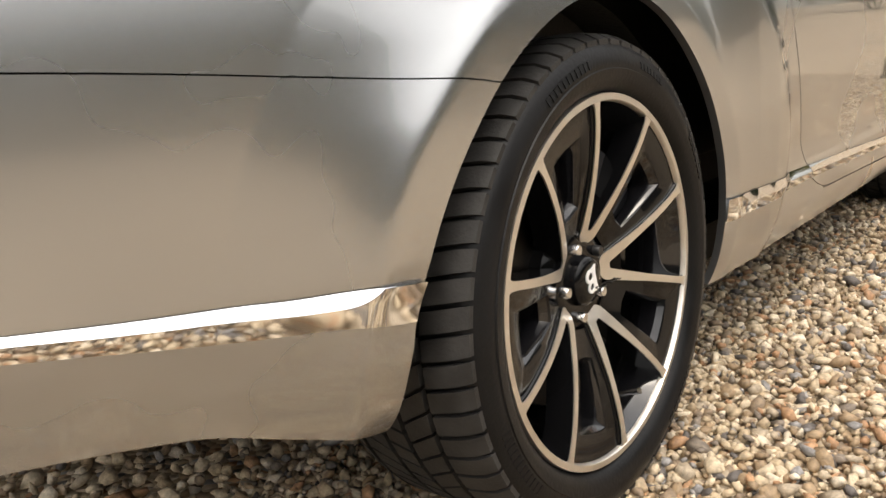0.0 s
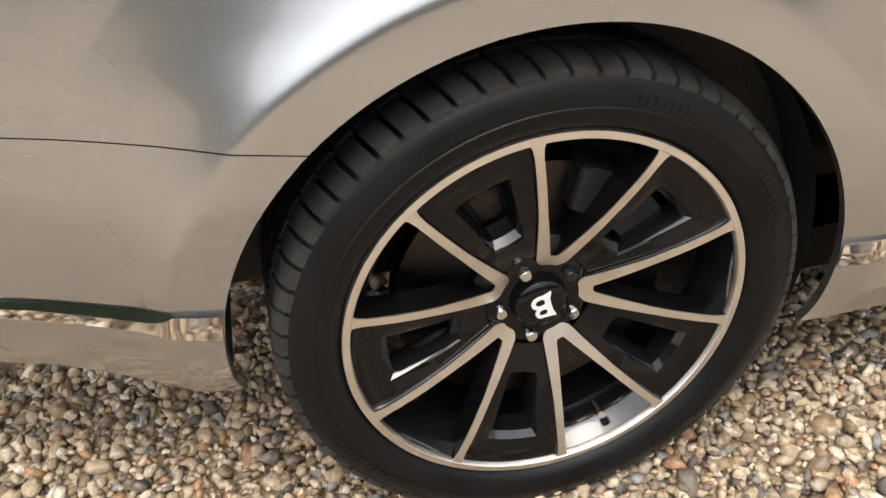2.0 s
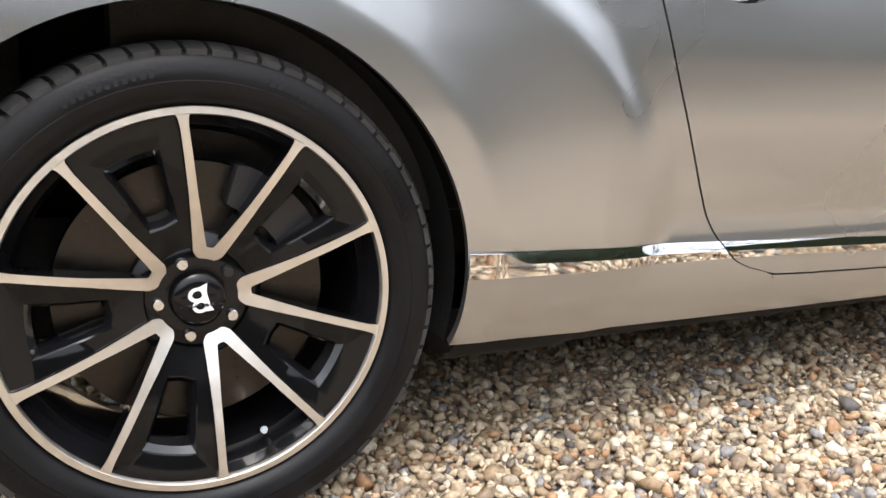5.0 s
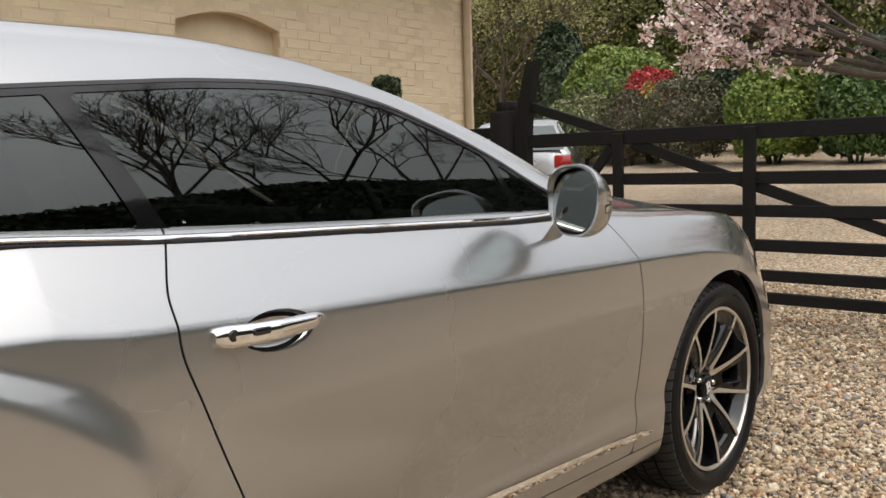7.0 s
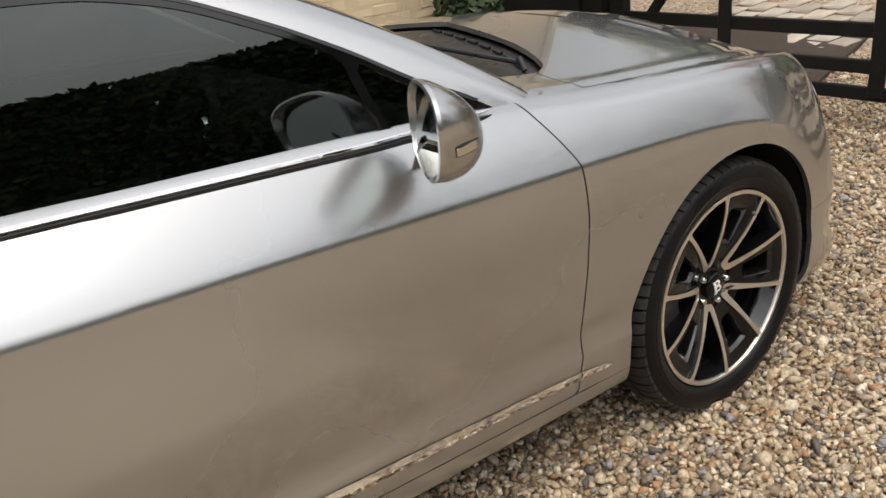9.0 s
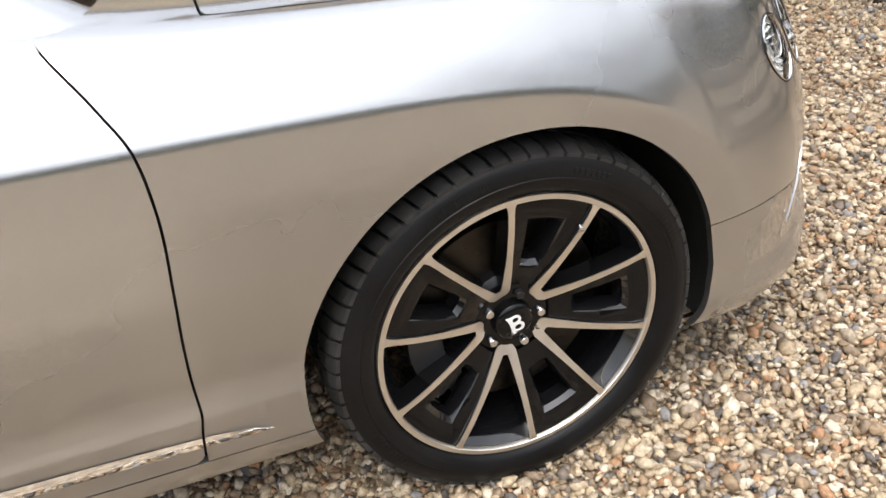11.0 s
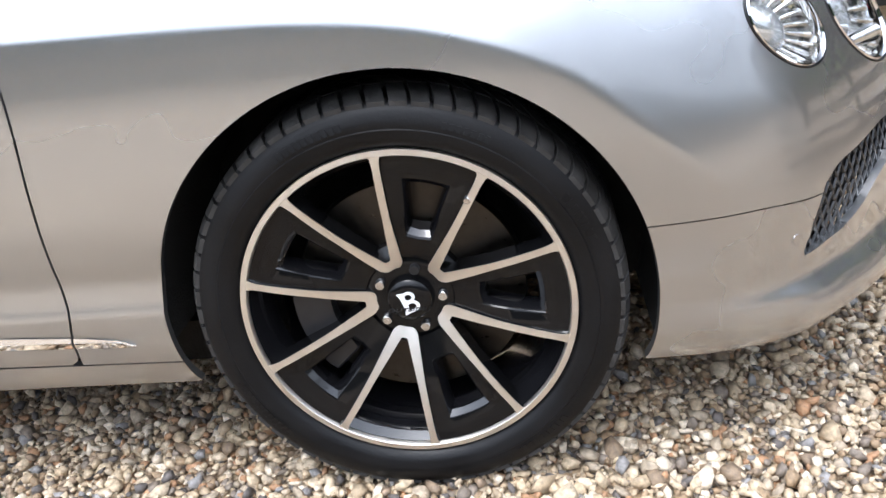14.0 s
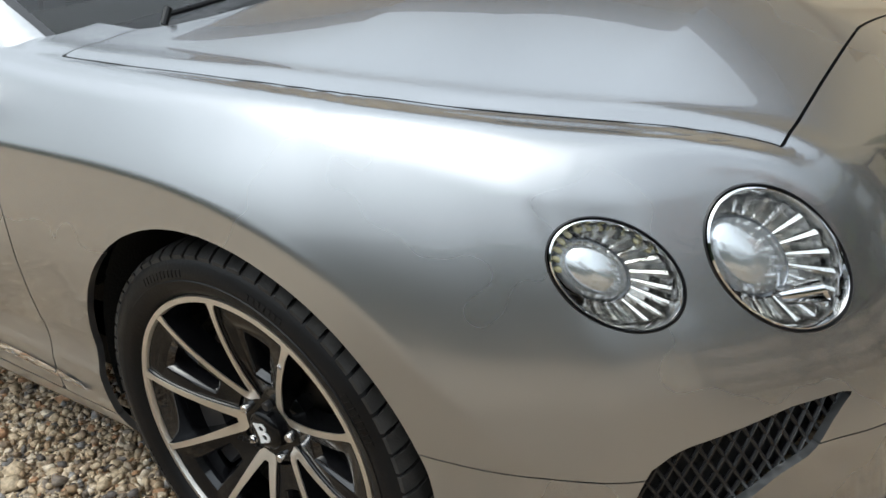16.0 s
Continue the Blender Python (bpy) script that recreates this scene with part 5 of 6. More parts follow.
def build_bricks(wall):
    """Painted bricks stand a little proud of their joints; the nearest are parts, the rest one mesh."""
    meshes = []
    rng = random.Random(5)
    for k in range(6):
        bm = bmesh.new()
        made = bmesh.ops.create_cube(bm, size=1.0, matrix=Matrix.Diagonal((0.2225, 0.03, 0.069, 1)))
        for v in bm.verts:
            v.co += Vector([rng.uniform(-0.0035, 0.0035) for _ in range(3)])
        bmesh.ops.bevel(bm, geom=bm.edges[:], offset=0.005, segments=1, affect="EDGES")
        me = bpy.data.meshes.new("brick")
        bm.to_mesh(me)
        bm.free()
        me.materials.append(CREAM)
        meshes.append(me)
    rest_v, rest_f, singles = [], [], 0
    for row in range(8, 42):
        zc = 0.038 + 0.075 * row
        off = 0.1125 if row % 2 else 0.0
        for col in range(-8, 40):
            xc = 0.1 + 0.225 * col + off
            x0, x1 = xc - 0.107, xc + 0.107
            if xc < -1.5:
                continue
            x1 = min(x1, WALL_END)
            if x1 > 0.9 and x0 < PANE_EDGE and 0.85 < zc < 2.43:
                continue
            if x1 > NICHE[0] and x0 < NICHE[1] and NICHE[2] - 0.02 < zc < 2.36:
                if xc < (NICHE[0] + NICHE[1]) / 2:
                    x1 = min(x1, NICHE[0])
                else:
                    x0 = max(x0, NICHE[1])
            if x1 - x0 < 0.03:
                continue
            share, xc = (x1 - x0) / 0.214, (x0 + x1) / 2
            spot = Vector((xc + rng.uniform(-0.003, 0.003), WALL_Y + rng.uniform(-0.002, 0.003) + 0.024, zc + rng.uniform(-0.003, 0.003)))
            if NICHE[0] - 1.1 < xc < WALL_END and 1.25 < zc < 2.75 and singles < 300 and not (xc > 4.25 and zc < 1.4):
                ob = new("brick", meshes[rng.randrange(6)])
                ob.parent = wall
                ob.location = spot
                ob.scale.x = share
                singles += 1
            else:
                me = meshes[rng.randrange(6)]
                base = len(rest_v)
                rest_v += [tuple(v.co * Vector((share, 1, 1)) + spot) for v in me.vertices]
                rest_f += [[base + q for q in poly.vertices] for poly in me.polygons]
    me = bpy.data.meshes.new("bricks")
    me.from_pydata(rest_v, [], rest_f)
    tagged(link_mesh("bricks", me, CREAM, wall), kind="stuff")


house_wall = build_house()


# ---- gate and fence ----
GATE_X = 5.60


def plank(bm, a, b, width, thick, bevel=0.006):
    """A board in the gate's plane from a to b, given as (y, z)."""
    a, b = Vector((0, *a)), Vector((0, *b))
    d = b - a
    ang = math.degrees(math.atan2(d.z, d.y))
    c = (a + b) / 2
    return box(bm, pose(GATE_X, c.y, c.z, ang, 0, 0), thick, d.length, width, bevel, 1)


def build_gate():
    gate = tagged(new("field_gate"), "black-stained wooden five-bar gate with swept heel post", "gate")
    gate.location = (0, 0, 0)
    for z, w in ((1.315, 0.105), (1.005, 0.085), (0.785, 0.080), (0.555, 0.080), (0.355, 0.075), (0.205, 0.075)):
        part("rail", plank(bmesh.new(), (1.98, z), (-1.75, z), w, 0.045), BLACK_WOOD, gate)
    for y in (1.10, 0.11, -0.88, -1.70):
        part("upright", box(bmesh.new(), pose(GATE_X - 0.03, y, 0.77), 0.03, 0.085, 1.15, 0.005, 1), BLACK_WOOD, gate)
    for a, b in (((1.93, 1.60), (1.15, 1.345)), ((1.0, 1.27), (-0.88, 0.62)), ((1.17, 1.25), (1.93, 0.30))):
        part("brace", plank(bmesh.new(), a, b, 0.075, 0.03), BLACK_WOOD, gate)
    bm = bmesh.new()
    rows = []
    for k in range(12):
        z = 0.15 + 1.80 * k / 11
        y = 1.985 - 0.11 * max(0, (z - 1.35) / 0.6) ** 1.5
        h = 0.060 - 0.012 * max(0, (z - 1.6) / 0.35)
        rows.append([bm.verts.new((GATE_X + dx, y + dy, z)) for dx, dy in ((-0.04, -h), (-0.04, h), (0.04, h), (0.04, -h))])
    for p, q in zip(rows, rows[1:]):
        for i in range(4):
            bm.faces.new((p[i], p[(i + 1) % 4], q[(i + 1) % 4], q[i]))
    bm.faces.new(rows[0])
    bm.faces.new(rows[-1])
    part("heel_post", bm, BLACK_WOOD, gate, "curved black heel post")
    post = tagged(new("gate_post"), "thick black timber gate post", "post")
    bm = bmesh.new()
    box(bm, pose(GATE_X, 2.17, 0.78), 0.19, 0.19, 1.58, 0.012, 2)
    box(bm, pose(GATE_X, 2.15, 1.60), 0.15, 0.13, 0.10, 0.02, 2)
    part("post", bm, BLACK_WOOD, post)
    opener = tagged(new("gate_opener"), "grey and beige electric gate arm", "gate opener")
    bm = bmesh.new()
    box(bm, pose(GATE_X - 0.13, 2.22, 0.865), 0.10, 0.46, 0.10, 0.02, 3)
    part("motor_case", bm, GREY_PLASTIC, opener, "dark grey motor case")
    bm = bmesh.new()
    box(bm, pose(GATE_X - 0.13, 1.66, 0.850), 0.09, 0.66, 0.085, 0.03, 3)
    part("arm", bm, BEIGE_PLASTIC, opener, "beige arm cover")
    bm = bmesh.new()
    box(bm, pose(GATE_X - 0.10, 1.32, 0.845), 0.06, 0.06, 0.05, 0.01)
    part("bracket", bm, SATIN, opener, "metal bracket")
    fence = tagged(new("fence"), "short black post and rail fence", "fence")
    part("post", box(bmesh.new(), pose(GATE_X, 3.20, 0.80), 0.14, 0.15, 1.60, 0.03, 2), BLACK_WOOD, fence)
    for z in (1.40, 0.95):
        part("rail", box(bmesh.new(), pose(GATE_X, 2.70, z), 0.045, 0.95, 0.09, 0.006, 1), BLACK_WOOD, fence)
    trough = bmesh.new()
    box(trough, pose(GATE_X + 0.05, 2.72, 0.35), 0.30, 0.86, 0.70, 0.015)
    tagged(part("planter_trough", trough, BLACK_WOOD), "dark timber planter beside the gate post", "planter")
    unit = bmesh.new()
    box(unit, pose(GATE_X - 0.36, 1.96, 0.24), 0.16, 0.22, 0.48, 0.03, 3)
    tagged(part("control_box", unit, vary(material("pale_grey_plastic", (0.55, 0.55, 0.53), 0.5), 9, 0.08)), "pale grey gate control box on the ground", "control box")


build_gate()


# ---- planting ----
def leaf_mesh(name, centres, normals, size, seed, mats, parent=None, label="", stretch=1.6):
    """Many small folded leaves in one mesh."""
    rng = np.random.default_rng(seed)
    n = len(centres)
    u = rng.normal(size=(n, 3))
    u /= np.linalg.norm(u, axis=1, keepdims=True)
    v = np.cross(normals + rng.normal(0, 0.5, (n, 3)), u)
    v /= np.linalg.norm(v, axis=1, keepdims=True) + 1e-9
    w = np.cross(u, v)
    s = size * rng.uniform(0.6, 1.3, (n, 1))
    pts = np.stack([centres - u * s * stretch / 2, centres + v * s * 0.5 + w * s * 0.12, centres + u * s * stretch / 2, centres - v * s * 0.5 + w * s * 0.12], 1)
    faces = np.arange(n * 4).reshape(n, 4)[:, [0, 1, 2, 0, 2, 3]].reshape(-1, 3)
    me = bpy.data.meshes.new(name)
    me.vertices.add(n * 4)
    me.vertices.foreach_set("co", pts.astype(np.float32).ravel())
    me.loops.add(faces.size)
    me.loops.foreach_set("vertex_index", faces.astype(np.int32).ravel())
    me.polygons.add(len(faces))
    me.polygons.foreach_set("loop_start", np.arange(0, faces.size, 3, dtype=np.int32))
    me.update(calc_edges=True)
    return link_mesh(name, me, mats, parent, label)


def leafy(name, tones, rough=0.55):
    stops = [(k / len(tones), c) for k, c in enumerate(tones)]
    return vary(ramp_by(material(name, tones[0], rough), stops), 2.0, 0.2)


GREEN = leafy("leaf_green", [(0.05, 0.10, 0.025), (0.075, 0.14, 0.03), (0.04, 0.075, 0.02), (0.10, 0.17, 0.035)])
LIGHT_GREEN = leafy("leaf_spring_green", [(0.13, 0.21, 0.03), (0.18, 0.25, 0.04), (0.09, 0.15, 0.025), (0.20, 0.24, 0.05)])
DARK_GREEN = leafy("leaf_dark_green", [(0.022, 0.045, 0.014), (0.035, 0.065, 0.02), (0.05, 0.075, 0.03), (0.016, 0.03, 0.012)])
VARIEGATED = leafy("leaf_variegated", [(0.10, 0.13, 0.05), (0.28, 0.28, 0.12), (0.05, 0.08, 0.03), (0.20, 0.20, 0.09)])
OLIVE = leafy("leaf_olive_brown", [(0.10, 0.095, 0.045), (0.065, 0.07, 0.03), (0.14, 0.125, 0.07), (0.04, 0.045, 0.02)])
RED_LEAF = leafy("leaf_red", [(0.42, 0.03, 0.03), (0.30, 0.02, 0.025), (0.50, 0.06, 0.05), (0.22, 0.02, 0.02)])
YELLOW_LEAF = leafy("leaf_yellow", [(0.40, 0.34, 0.05), (0.30, 0.28, 0.05), (0.22, 0.22, 0.05), (0.45, 0.40, 0.08)])
SPRING = leafy("leaf_bank_green", [(0.10, 0.115, 0.022), (0.135, 0.145, 0.03), (0.07, 0.085, 0.018), (0.16, 0.155, 0.04)])
OLIVE_GREEN = leafy("leaf_olive_green", [(0.105, 0.10, 0.024), (0.14, 0.125, 0.034), (0.07, 0.07, 0.018), (0.165, 0.14, 0.05)])
YELLOW_GREEN = leafy("leaf_yellow_green", [(0.30, 0.29, 0.10), (0.24, 0.25, 0.08), (0.36, 0.33, 0.14), (0.20, 0.20, 0.07)])
BLOSSOM = leafy("blossom_pink", [(0.80, 0.64, 0.60), (0.82, 0.70, 0.66), (0.76, 0.52, 0.49), (0.85, 0.77, 0.73)])
BARK = vary(material("bark", (0.09, 0.07, 0.055), 0.9), 8, 0.35, bump=0.6, bump_scale=30)


def build_shrub(name, c, r, mat, label, leaves=2600, size=0.07, seed=0, category="shrub"):
    """A bush of uneven outline: stems inside and a crown of single leaves."""
    rng = np.random.default_rng(seed + 11)
    shrub = tagged(new(name), label, category, {"shrub": "garden shrubs", "hedge": "boundary hedges", "tree": "trees on the bank"}[category])
    base = float(rise(c[0]))
    shrub.location = (c[0], c[1], base)
    lumps = rng.normal(size=(9, 3))
    lumps /= np.linalg.norm(lumps, axis=1, keepdims=True)
    d = rng.normal(size=(leaves, 3))
    d /= np.linalg.norm(d, axis=1, keepdims=True)
    d[:, 2] = np.where(d[:, 2] < -0.75, -d[:, 2], d[:, 2])
    bulge = 1 + 0.22 * np.max(np.maximum(d @ lumps.T - 0.6, 0) * 2.2, 1) - 0.10 + 0.05 * np.sin(9 * d[:, 0] + 7 * d[:, 2] + seed) * np.cos(8 * d[:, 1] - 5 * d[:, 2])
    depth = 1 - np.abs(rng.normal(0, 0.09, leaves)).clip(0, 0.5)
    centres = d * (bulge * depth)[:, None] * np.array(r) + np.array([0, 0, r[2] * 0.92])
    centres[:, 2] = np.maximum(centres[:, 2], 0.03)
    leaf_mesh("crown", centres, d, size, seed, mat, shrub)
    bm = bmesh.new()
    for k in range(7):
        a = 2 * math.pi * k / 7
        rod(bm, (0.1 * math.cos(a), 0.1 * math.sin(a), -0.05), (r[0] * 0.5 * math.cos(a), r[1] * 0.5 * math.sin(a), r[2] * 1.1), 0.03, 6, 0.008)
    ball(bm, (0, 0, r[2] * 0.85), r[0] * 0.70, r[1] * 0.70, r[2] * 0.72, 14, 9)
    part("stem", bm, DARK_GREEN if mat not in (RED_LEAF, OLIVE) else BARK, shrub)
    return shrub


def branches(out, rng, start, way, length, r, level, tips, spread=0.55, kids=(2, 3)):
    """Limbs that fork and taper, gathered as (start, end, radius, end radius)."""
    end = start + way * length
    out.append((start, end, r, r * 0.68))
    if level == 0:
        tips.append(end)
        return
    tips.append(start.lerp(end, 0.6))
    for _ in range(rng.choice(kids)):
        turn = Vector((rng.gauss(0, spread), rng.gauss(0, spread), rng.gauss(0.10, spread * 0.7)))
        branches(out, rng, start.lerp(end, rng.uniform(0.7, 1.0)), (way + turn).normalized(), length * rng.uniform(0.62, 0.85), r * 0.70, level - 1, tips, spread, kids)


def limb_mesh(limbs):
    """All limbs of a tree as tapered five-sided tubes in one mesh."""
    a, b = np.array([q[0][:] for q in limbs]), np.array([q[1][:] for q in limbs])
    r0, r1 = np.array([q[2] for q in limbs]), np.array([q[3] for q in limbs])
    d = (b - a) / (np.linalg.norm(b - a, axis=1, keepdims=True) + 1e-9)
    u = np.cross(d, np.where(np.abs(d[:, 2:]) > 0.9, [[1.0, 0, 0]], [[0, 0, 1.0]]))
    u /= np.linalg.norm(u, axis=1, keepdims=True)
    v = np.cross(d, u)
    t = np.arange(5) * 2 * np.pi / 5
    ring = u[:, None] * np.cos(t)[None, :, None] + v[:, None] * np.sin(t)[None, :, None]
    pts = np.concatenate([a[:, None] + ring * r0[:, None, None], b[:, None] + ring * r1[:, None, None]], 1).reshape(-1, 3)
    quad = np.array([(k, (k + 1) % 5, 5 + (k + 1) % 5, 5 + k) for k in range(5)])
    faces = (quad[None] + (np.arange(len(limbs)) * 10)[:, None, None]).reshape(-1, 4)
    me = bpy.data.meshes.new("trunk")
    me.vertices.add(len(pts))
    me.vertices.foreach_set("co", pts.astype(np.float32).ravel())
    me.loops.add(faces.size)
    me.loops.foreach_set("vertex_index", faces.astype(np.int32).ravel())
    me.polygons.add(len(faces))
    me.polygons.foreach_set("loop_start", np.arange(0, faces.size, 4, dtype=np.int32))
    me.update(calc_edges=True)
    me.polygons.foreach_set("use_smooth", [True] * len(faces))
    return me


def build_tree(name, x, y, height, mat, label, seed, per_tip=16, leaf=0.16, cloud=0.55, level=5, lean=(0, 0), first=0.30, trunk=0.16, kids=(2, 3), spread=0.55):
    rng = random.Random(seed)
    tree = tagged(new(name), label, "tree", "bare trees" if mat is None else "leafing trees")
    tree.location = (x, y, float(rise(x)))
    limbs, tips = [], []
    branches(limbs, rng, Vector((0, 0, -0.1)), Vector((lean[0], lean[1], 1)).normalized(), height * first, trunk, level, tips, spread, kids)
    link_mesh("trunk", limb_mesh(limbs), BARK, tree)
    if mat:
        r = np.random.default_rng(seed)
        t = np.array([q[:] for q in tips])
        centres = t[r.integers(0, len(t), len(t) * per_tip)] + r.normal(0, cloud, (len(t) * per_tip, 3))
        leaf_mesh("crown", centres, r.normal(size=centres.shape), leaf, seed, mat, tree)
    return tree


build_shrub("shrub", (22, 12.66), (0.97, 0.97, 2.20), DARK_GREEN, "tall dark green holly bush", 8500, 0.078, 1)
build_shrub("shrub", (21.5, 10.28), (1.67, 1.67, 1.69), LIGHT_GREEN, "round fresh green garden shrub", 11050, 0.07, 2)
build_shrub("shrub", (20.2, 8.64), (0.89, 0.89, 1.25), RED_LEAF, "bright red leafed pieris shrub", 6800, 0.055, 3)
build_shrub("shrub", (19.8, 8.37), (0.60, 0.47, 1.08), YELLOW_LEAF, "low yellow and green shrub", 4420, 0.047, 4)
build_shrub("shrub", (19.0, 7.06), (1.05, 1.05, 1.08), OLIVE, "clipped round olive-brown shrub", 11050, 0.047, 5)
build_shrub("shrub", (19.6, 10.39), (1.03, 1.03, 1.03), VARIEGATED, "cream and green variegated shrub", 8500, 0.051, 6)
build_shrub("shrub", (19.2, 8.77), (0.63, 0.63, 0.96), OLIVE, "low brown and green heather shrub", 5100, 0.043, 7)
build_shrub("shrub", (18.8, 4.92), (1.01, 1.01, 1.14), LIGHT_GREEN, "leafy shrub in light spring green", 12750, 0.066, 8)
build_shrub("shrub", (18.6, 3.17), (0.77, 0.77, 1.10), GREEN, "dark green glossy laurel shrub", 10200, 0.078, 9)
build_shrub("shrub", (18.6, 1.74), (0.68, 0.68, 1.10), LIGHT_GREEN, "leafy shrub in light spring green", 8500, 0.07, 10)
build_shrub("shrub", (23, 8.30), (0.91, 0.91, 1.57), DARK_GREEN, "dark evergreen bush in the garden", 10200, 0.078, 11)
build_shrub("shrub", (22.5, 6.01), (1.11, 1.11, 1.49), GREEN, "round mid-green garden shrub", 10200, 0.078, 12)
build_shrub("shrub", (22.5, 3.84), (0.95, 0.95, 1.42), DARK_GREEN, "dark evergreen bush in the garden", 10200, 0.078, 13)
# a wooded bank behind the garden
for k, (tx, ty, ry, h, mat) in enumerate(((29, 5.5, 2.4, 7.6, SPRING), (29, 9.0, 2.3, 7.4, OLIVE_GREEN), (28, 12.0, 2.0, 6.7, SPRING), (29, 15.0, 1.9, 6.0, SPRING), (33, 19.0, 2.6, 7.6, OLIVE_GREEN), (29, 2.0, 2.6, 7.6, GREEN), (28, -2.0, 2.6, 7.5, SPRING),
                                          (36, 24.5, 3.2, 9.0, OLIVE_GREEN), (40, 31.0, 3.6, 9.5, SPRING), (27, -6.5, 2.8, 7.5, OLIVE_GREEN))):
    build_shrub("bank_tree", (tx, ty), (2.2, ry, h / 2.02), mat, "dense leafing spring tree on the bank", 30000 if ty > 0 else 12000, 0.10, 300 + k, "tree")
for k, (tx, ty, h, mat) in enumerate(((31, 12.0, 8.2, OLIVE_GREEN), (31, 8.0, 8.6, SPRING), (32, 4.0, 9.0, OLIVE_GREEN), (31, 0.0, 8.6, SPRING), (38, 27, 10, OLIVE_GREEN), (44, 22, 10, SPRING), (31, -5, 9, GREEN), (48, 38, 12, OLIVE_GREEN))):
    build_tree("tree", tx, ty, h, mat, "leafing spring tree behind the garden", 20 + k, 50, 0.10, 0.5, 5, first=0.26)
build_tree("birch_tree", 24.5, 17.0, 10, YELLOW_GREEN, "slender birch hung with pale catkins", 41, 16, 0.07, 0.30, 6, first=0.26, trunk=0.11, spread=0.42)
build_tree("birch_tree", 30, 23.0, 10, YELLOW_GREEN, "slender birch hung with pale catkins", 42, 16, 0.07, 0.30, 6, first=0.26, trunk=0.11, spread=0.42)


def build_blossom_tree(x, y, boughs, seed):
    """A cherry whose long boughs reach out over the drive."""
    rng = random.Random(seed)
    tree = tagged(new("blossom_tree"), "cherry tree in pale pink blossom", "tree")
    tree.location = (x, y, float(rise(x)))
    limbs, tips = [], []
    fork = Vector((0, 0.15, 1.5))
    limbs.append((Vector((0, 0, -0.1)), fork, 0.15, 0.11))
    for way, length in boughs:
        branches(limbs, rng, fork, Vector(way).normalized(), length, 0.07, 5, tips, 0.27, (2, 3))
    link_mesh("trunk", limb_mesh(limbs), BARK, tree)
    r = np.random.default_rng(seed)
    t = np.array([q[:] for q in tips])
    t = t[np.linalg.norm(t - np.array(fork), axis=1) > 1.6]
    clumps = t[r.integers(0, len(t), len(t) * 2)] + r.normal(0, 0.07, (len(t) * 2, 3))
    centres = np.repeat(clumps, 16, 0) + r.normal(0, 0.05, (len(clumps) * 16, 3))
    leaf_mesh("blossom", centres, r.normal(size=centres.shape), 0.045, seed, BLOSSOM, tree)
    few = t[r.integers(0, len(t), len(t))] + r.normal(0, 0.09, (len(t), 3))
    leaf_mesh("leaves", few, r.normal(size=few.shape), 0.06, seed + 1, LIGHT_GREEN, tree)


build_blossom_tree(11.6, -0.5, (((-0.1, 1, 0.13), 1.4), ((0.15, 1, 0.22), 1.45), ((0.1, 1, 0.42), 1.4), ((-0.3, 0.8, 0.7), 1.3), ((0.2, 0.3, 1), 1.5), ((0.1, -0.9, 0.6), 1.4), ((-0.6, 0.2, 0.8), 1.1)), 51)
# bare trees and a hedge across the drive, which the car's paint and glass mirror
for k, (tx, ty, h) in enumerate(((11.5, -18.4, 24), (16.0, -18.5, 25), (21.0, -18.0, 26), (26.5, -18.5, 25), (32.0, -19.0, 24))):
    build_tree("bare_tree", tx, ty, h, None, "leafless tree with fine dark twigs", 70 + k, level=9, first=0.17, trunk=0.145, kids=(2, 2, 3), spread=0.42)


hedge_top = keyed((-40, 4.4), (2, 4.45), (6, 4.9), (13, 5.85), (20, 5.5), (48, 5.3))


def build_hedge(x0, x1, y, seed):
    """A clipped hedge with a flat top: leaves over a woody core."""
    rng = np.random.default_rng(seed)
    hedge = tagged(new("hedge"), "long clipped evergreen hedge with a flat top", "hedge", "boundary hedges")
    hedge.location = ((x0 + x1) / 2, y, float(rise((x0 + x1) / 2)))
    half, n = (x1 - x0) / 2, 12000
    h0, h1 = (float(hedge_top(x)) - hedge.location.z for x in (x0, x1))
    face = rng.choice(3, n, p=(0.45, 0.35, 0.20))
    u, v = rng.uniform(-half, half, n), rng.uniform(0, 1, n)
    height = h0 + (h1 - h0) * (u + half) / (2 * half)
    d = np.array([(0, 1.0, 0.1), (0, 0, 1.0), (0, -1.0, 0.1)])[face]
    centres = np.where((face == 1)[:, None], np.stack([u, 1.4 * v - 0.7, height], -1), np.stack([u, np.where(face == 0, 0.7, -0.7), height * v], -1))
    centres = centres + rng.normal(0, 0.06, (n, 3))
    leaf_mesh("crown", centres, d, 0.16, seed, DARK_GREEN, hedge)
    core = box(bmesh.new(), pose(0, 0, 0.5), 2 * half - 0.02, 1.2, 1.0)
    for v in core.verts:
        if v.co.z > 0.5:
            v.co.z = (h0 if v.co.x < 0 else h1) - 0.12
    part("stem", core, BARK, hedge)


for k in range(-5, 6):
    build_hedge(-1.0 + 7.0 * k, 6.0 + 7.0 * k, -15.5, 90 + k)
build_shrub("hedge_bush", (2.2, -15.4), (0.9, 0.8, 2.05), GREEN, "loose shoot of hedge standing above the clipped top", 1500, 0.12, 191, "hedge")


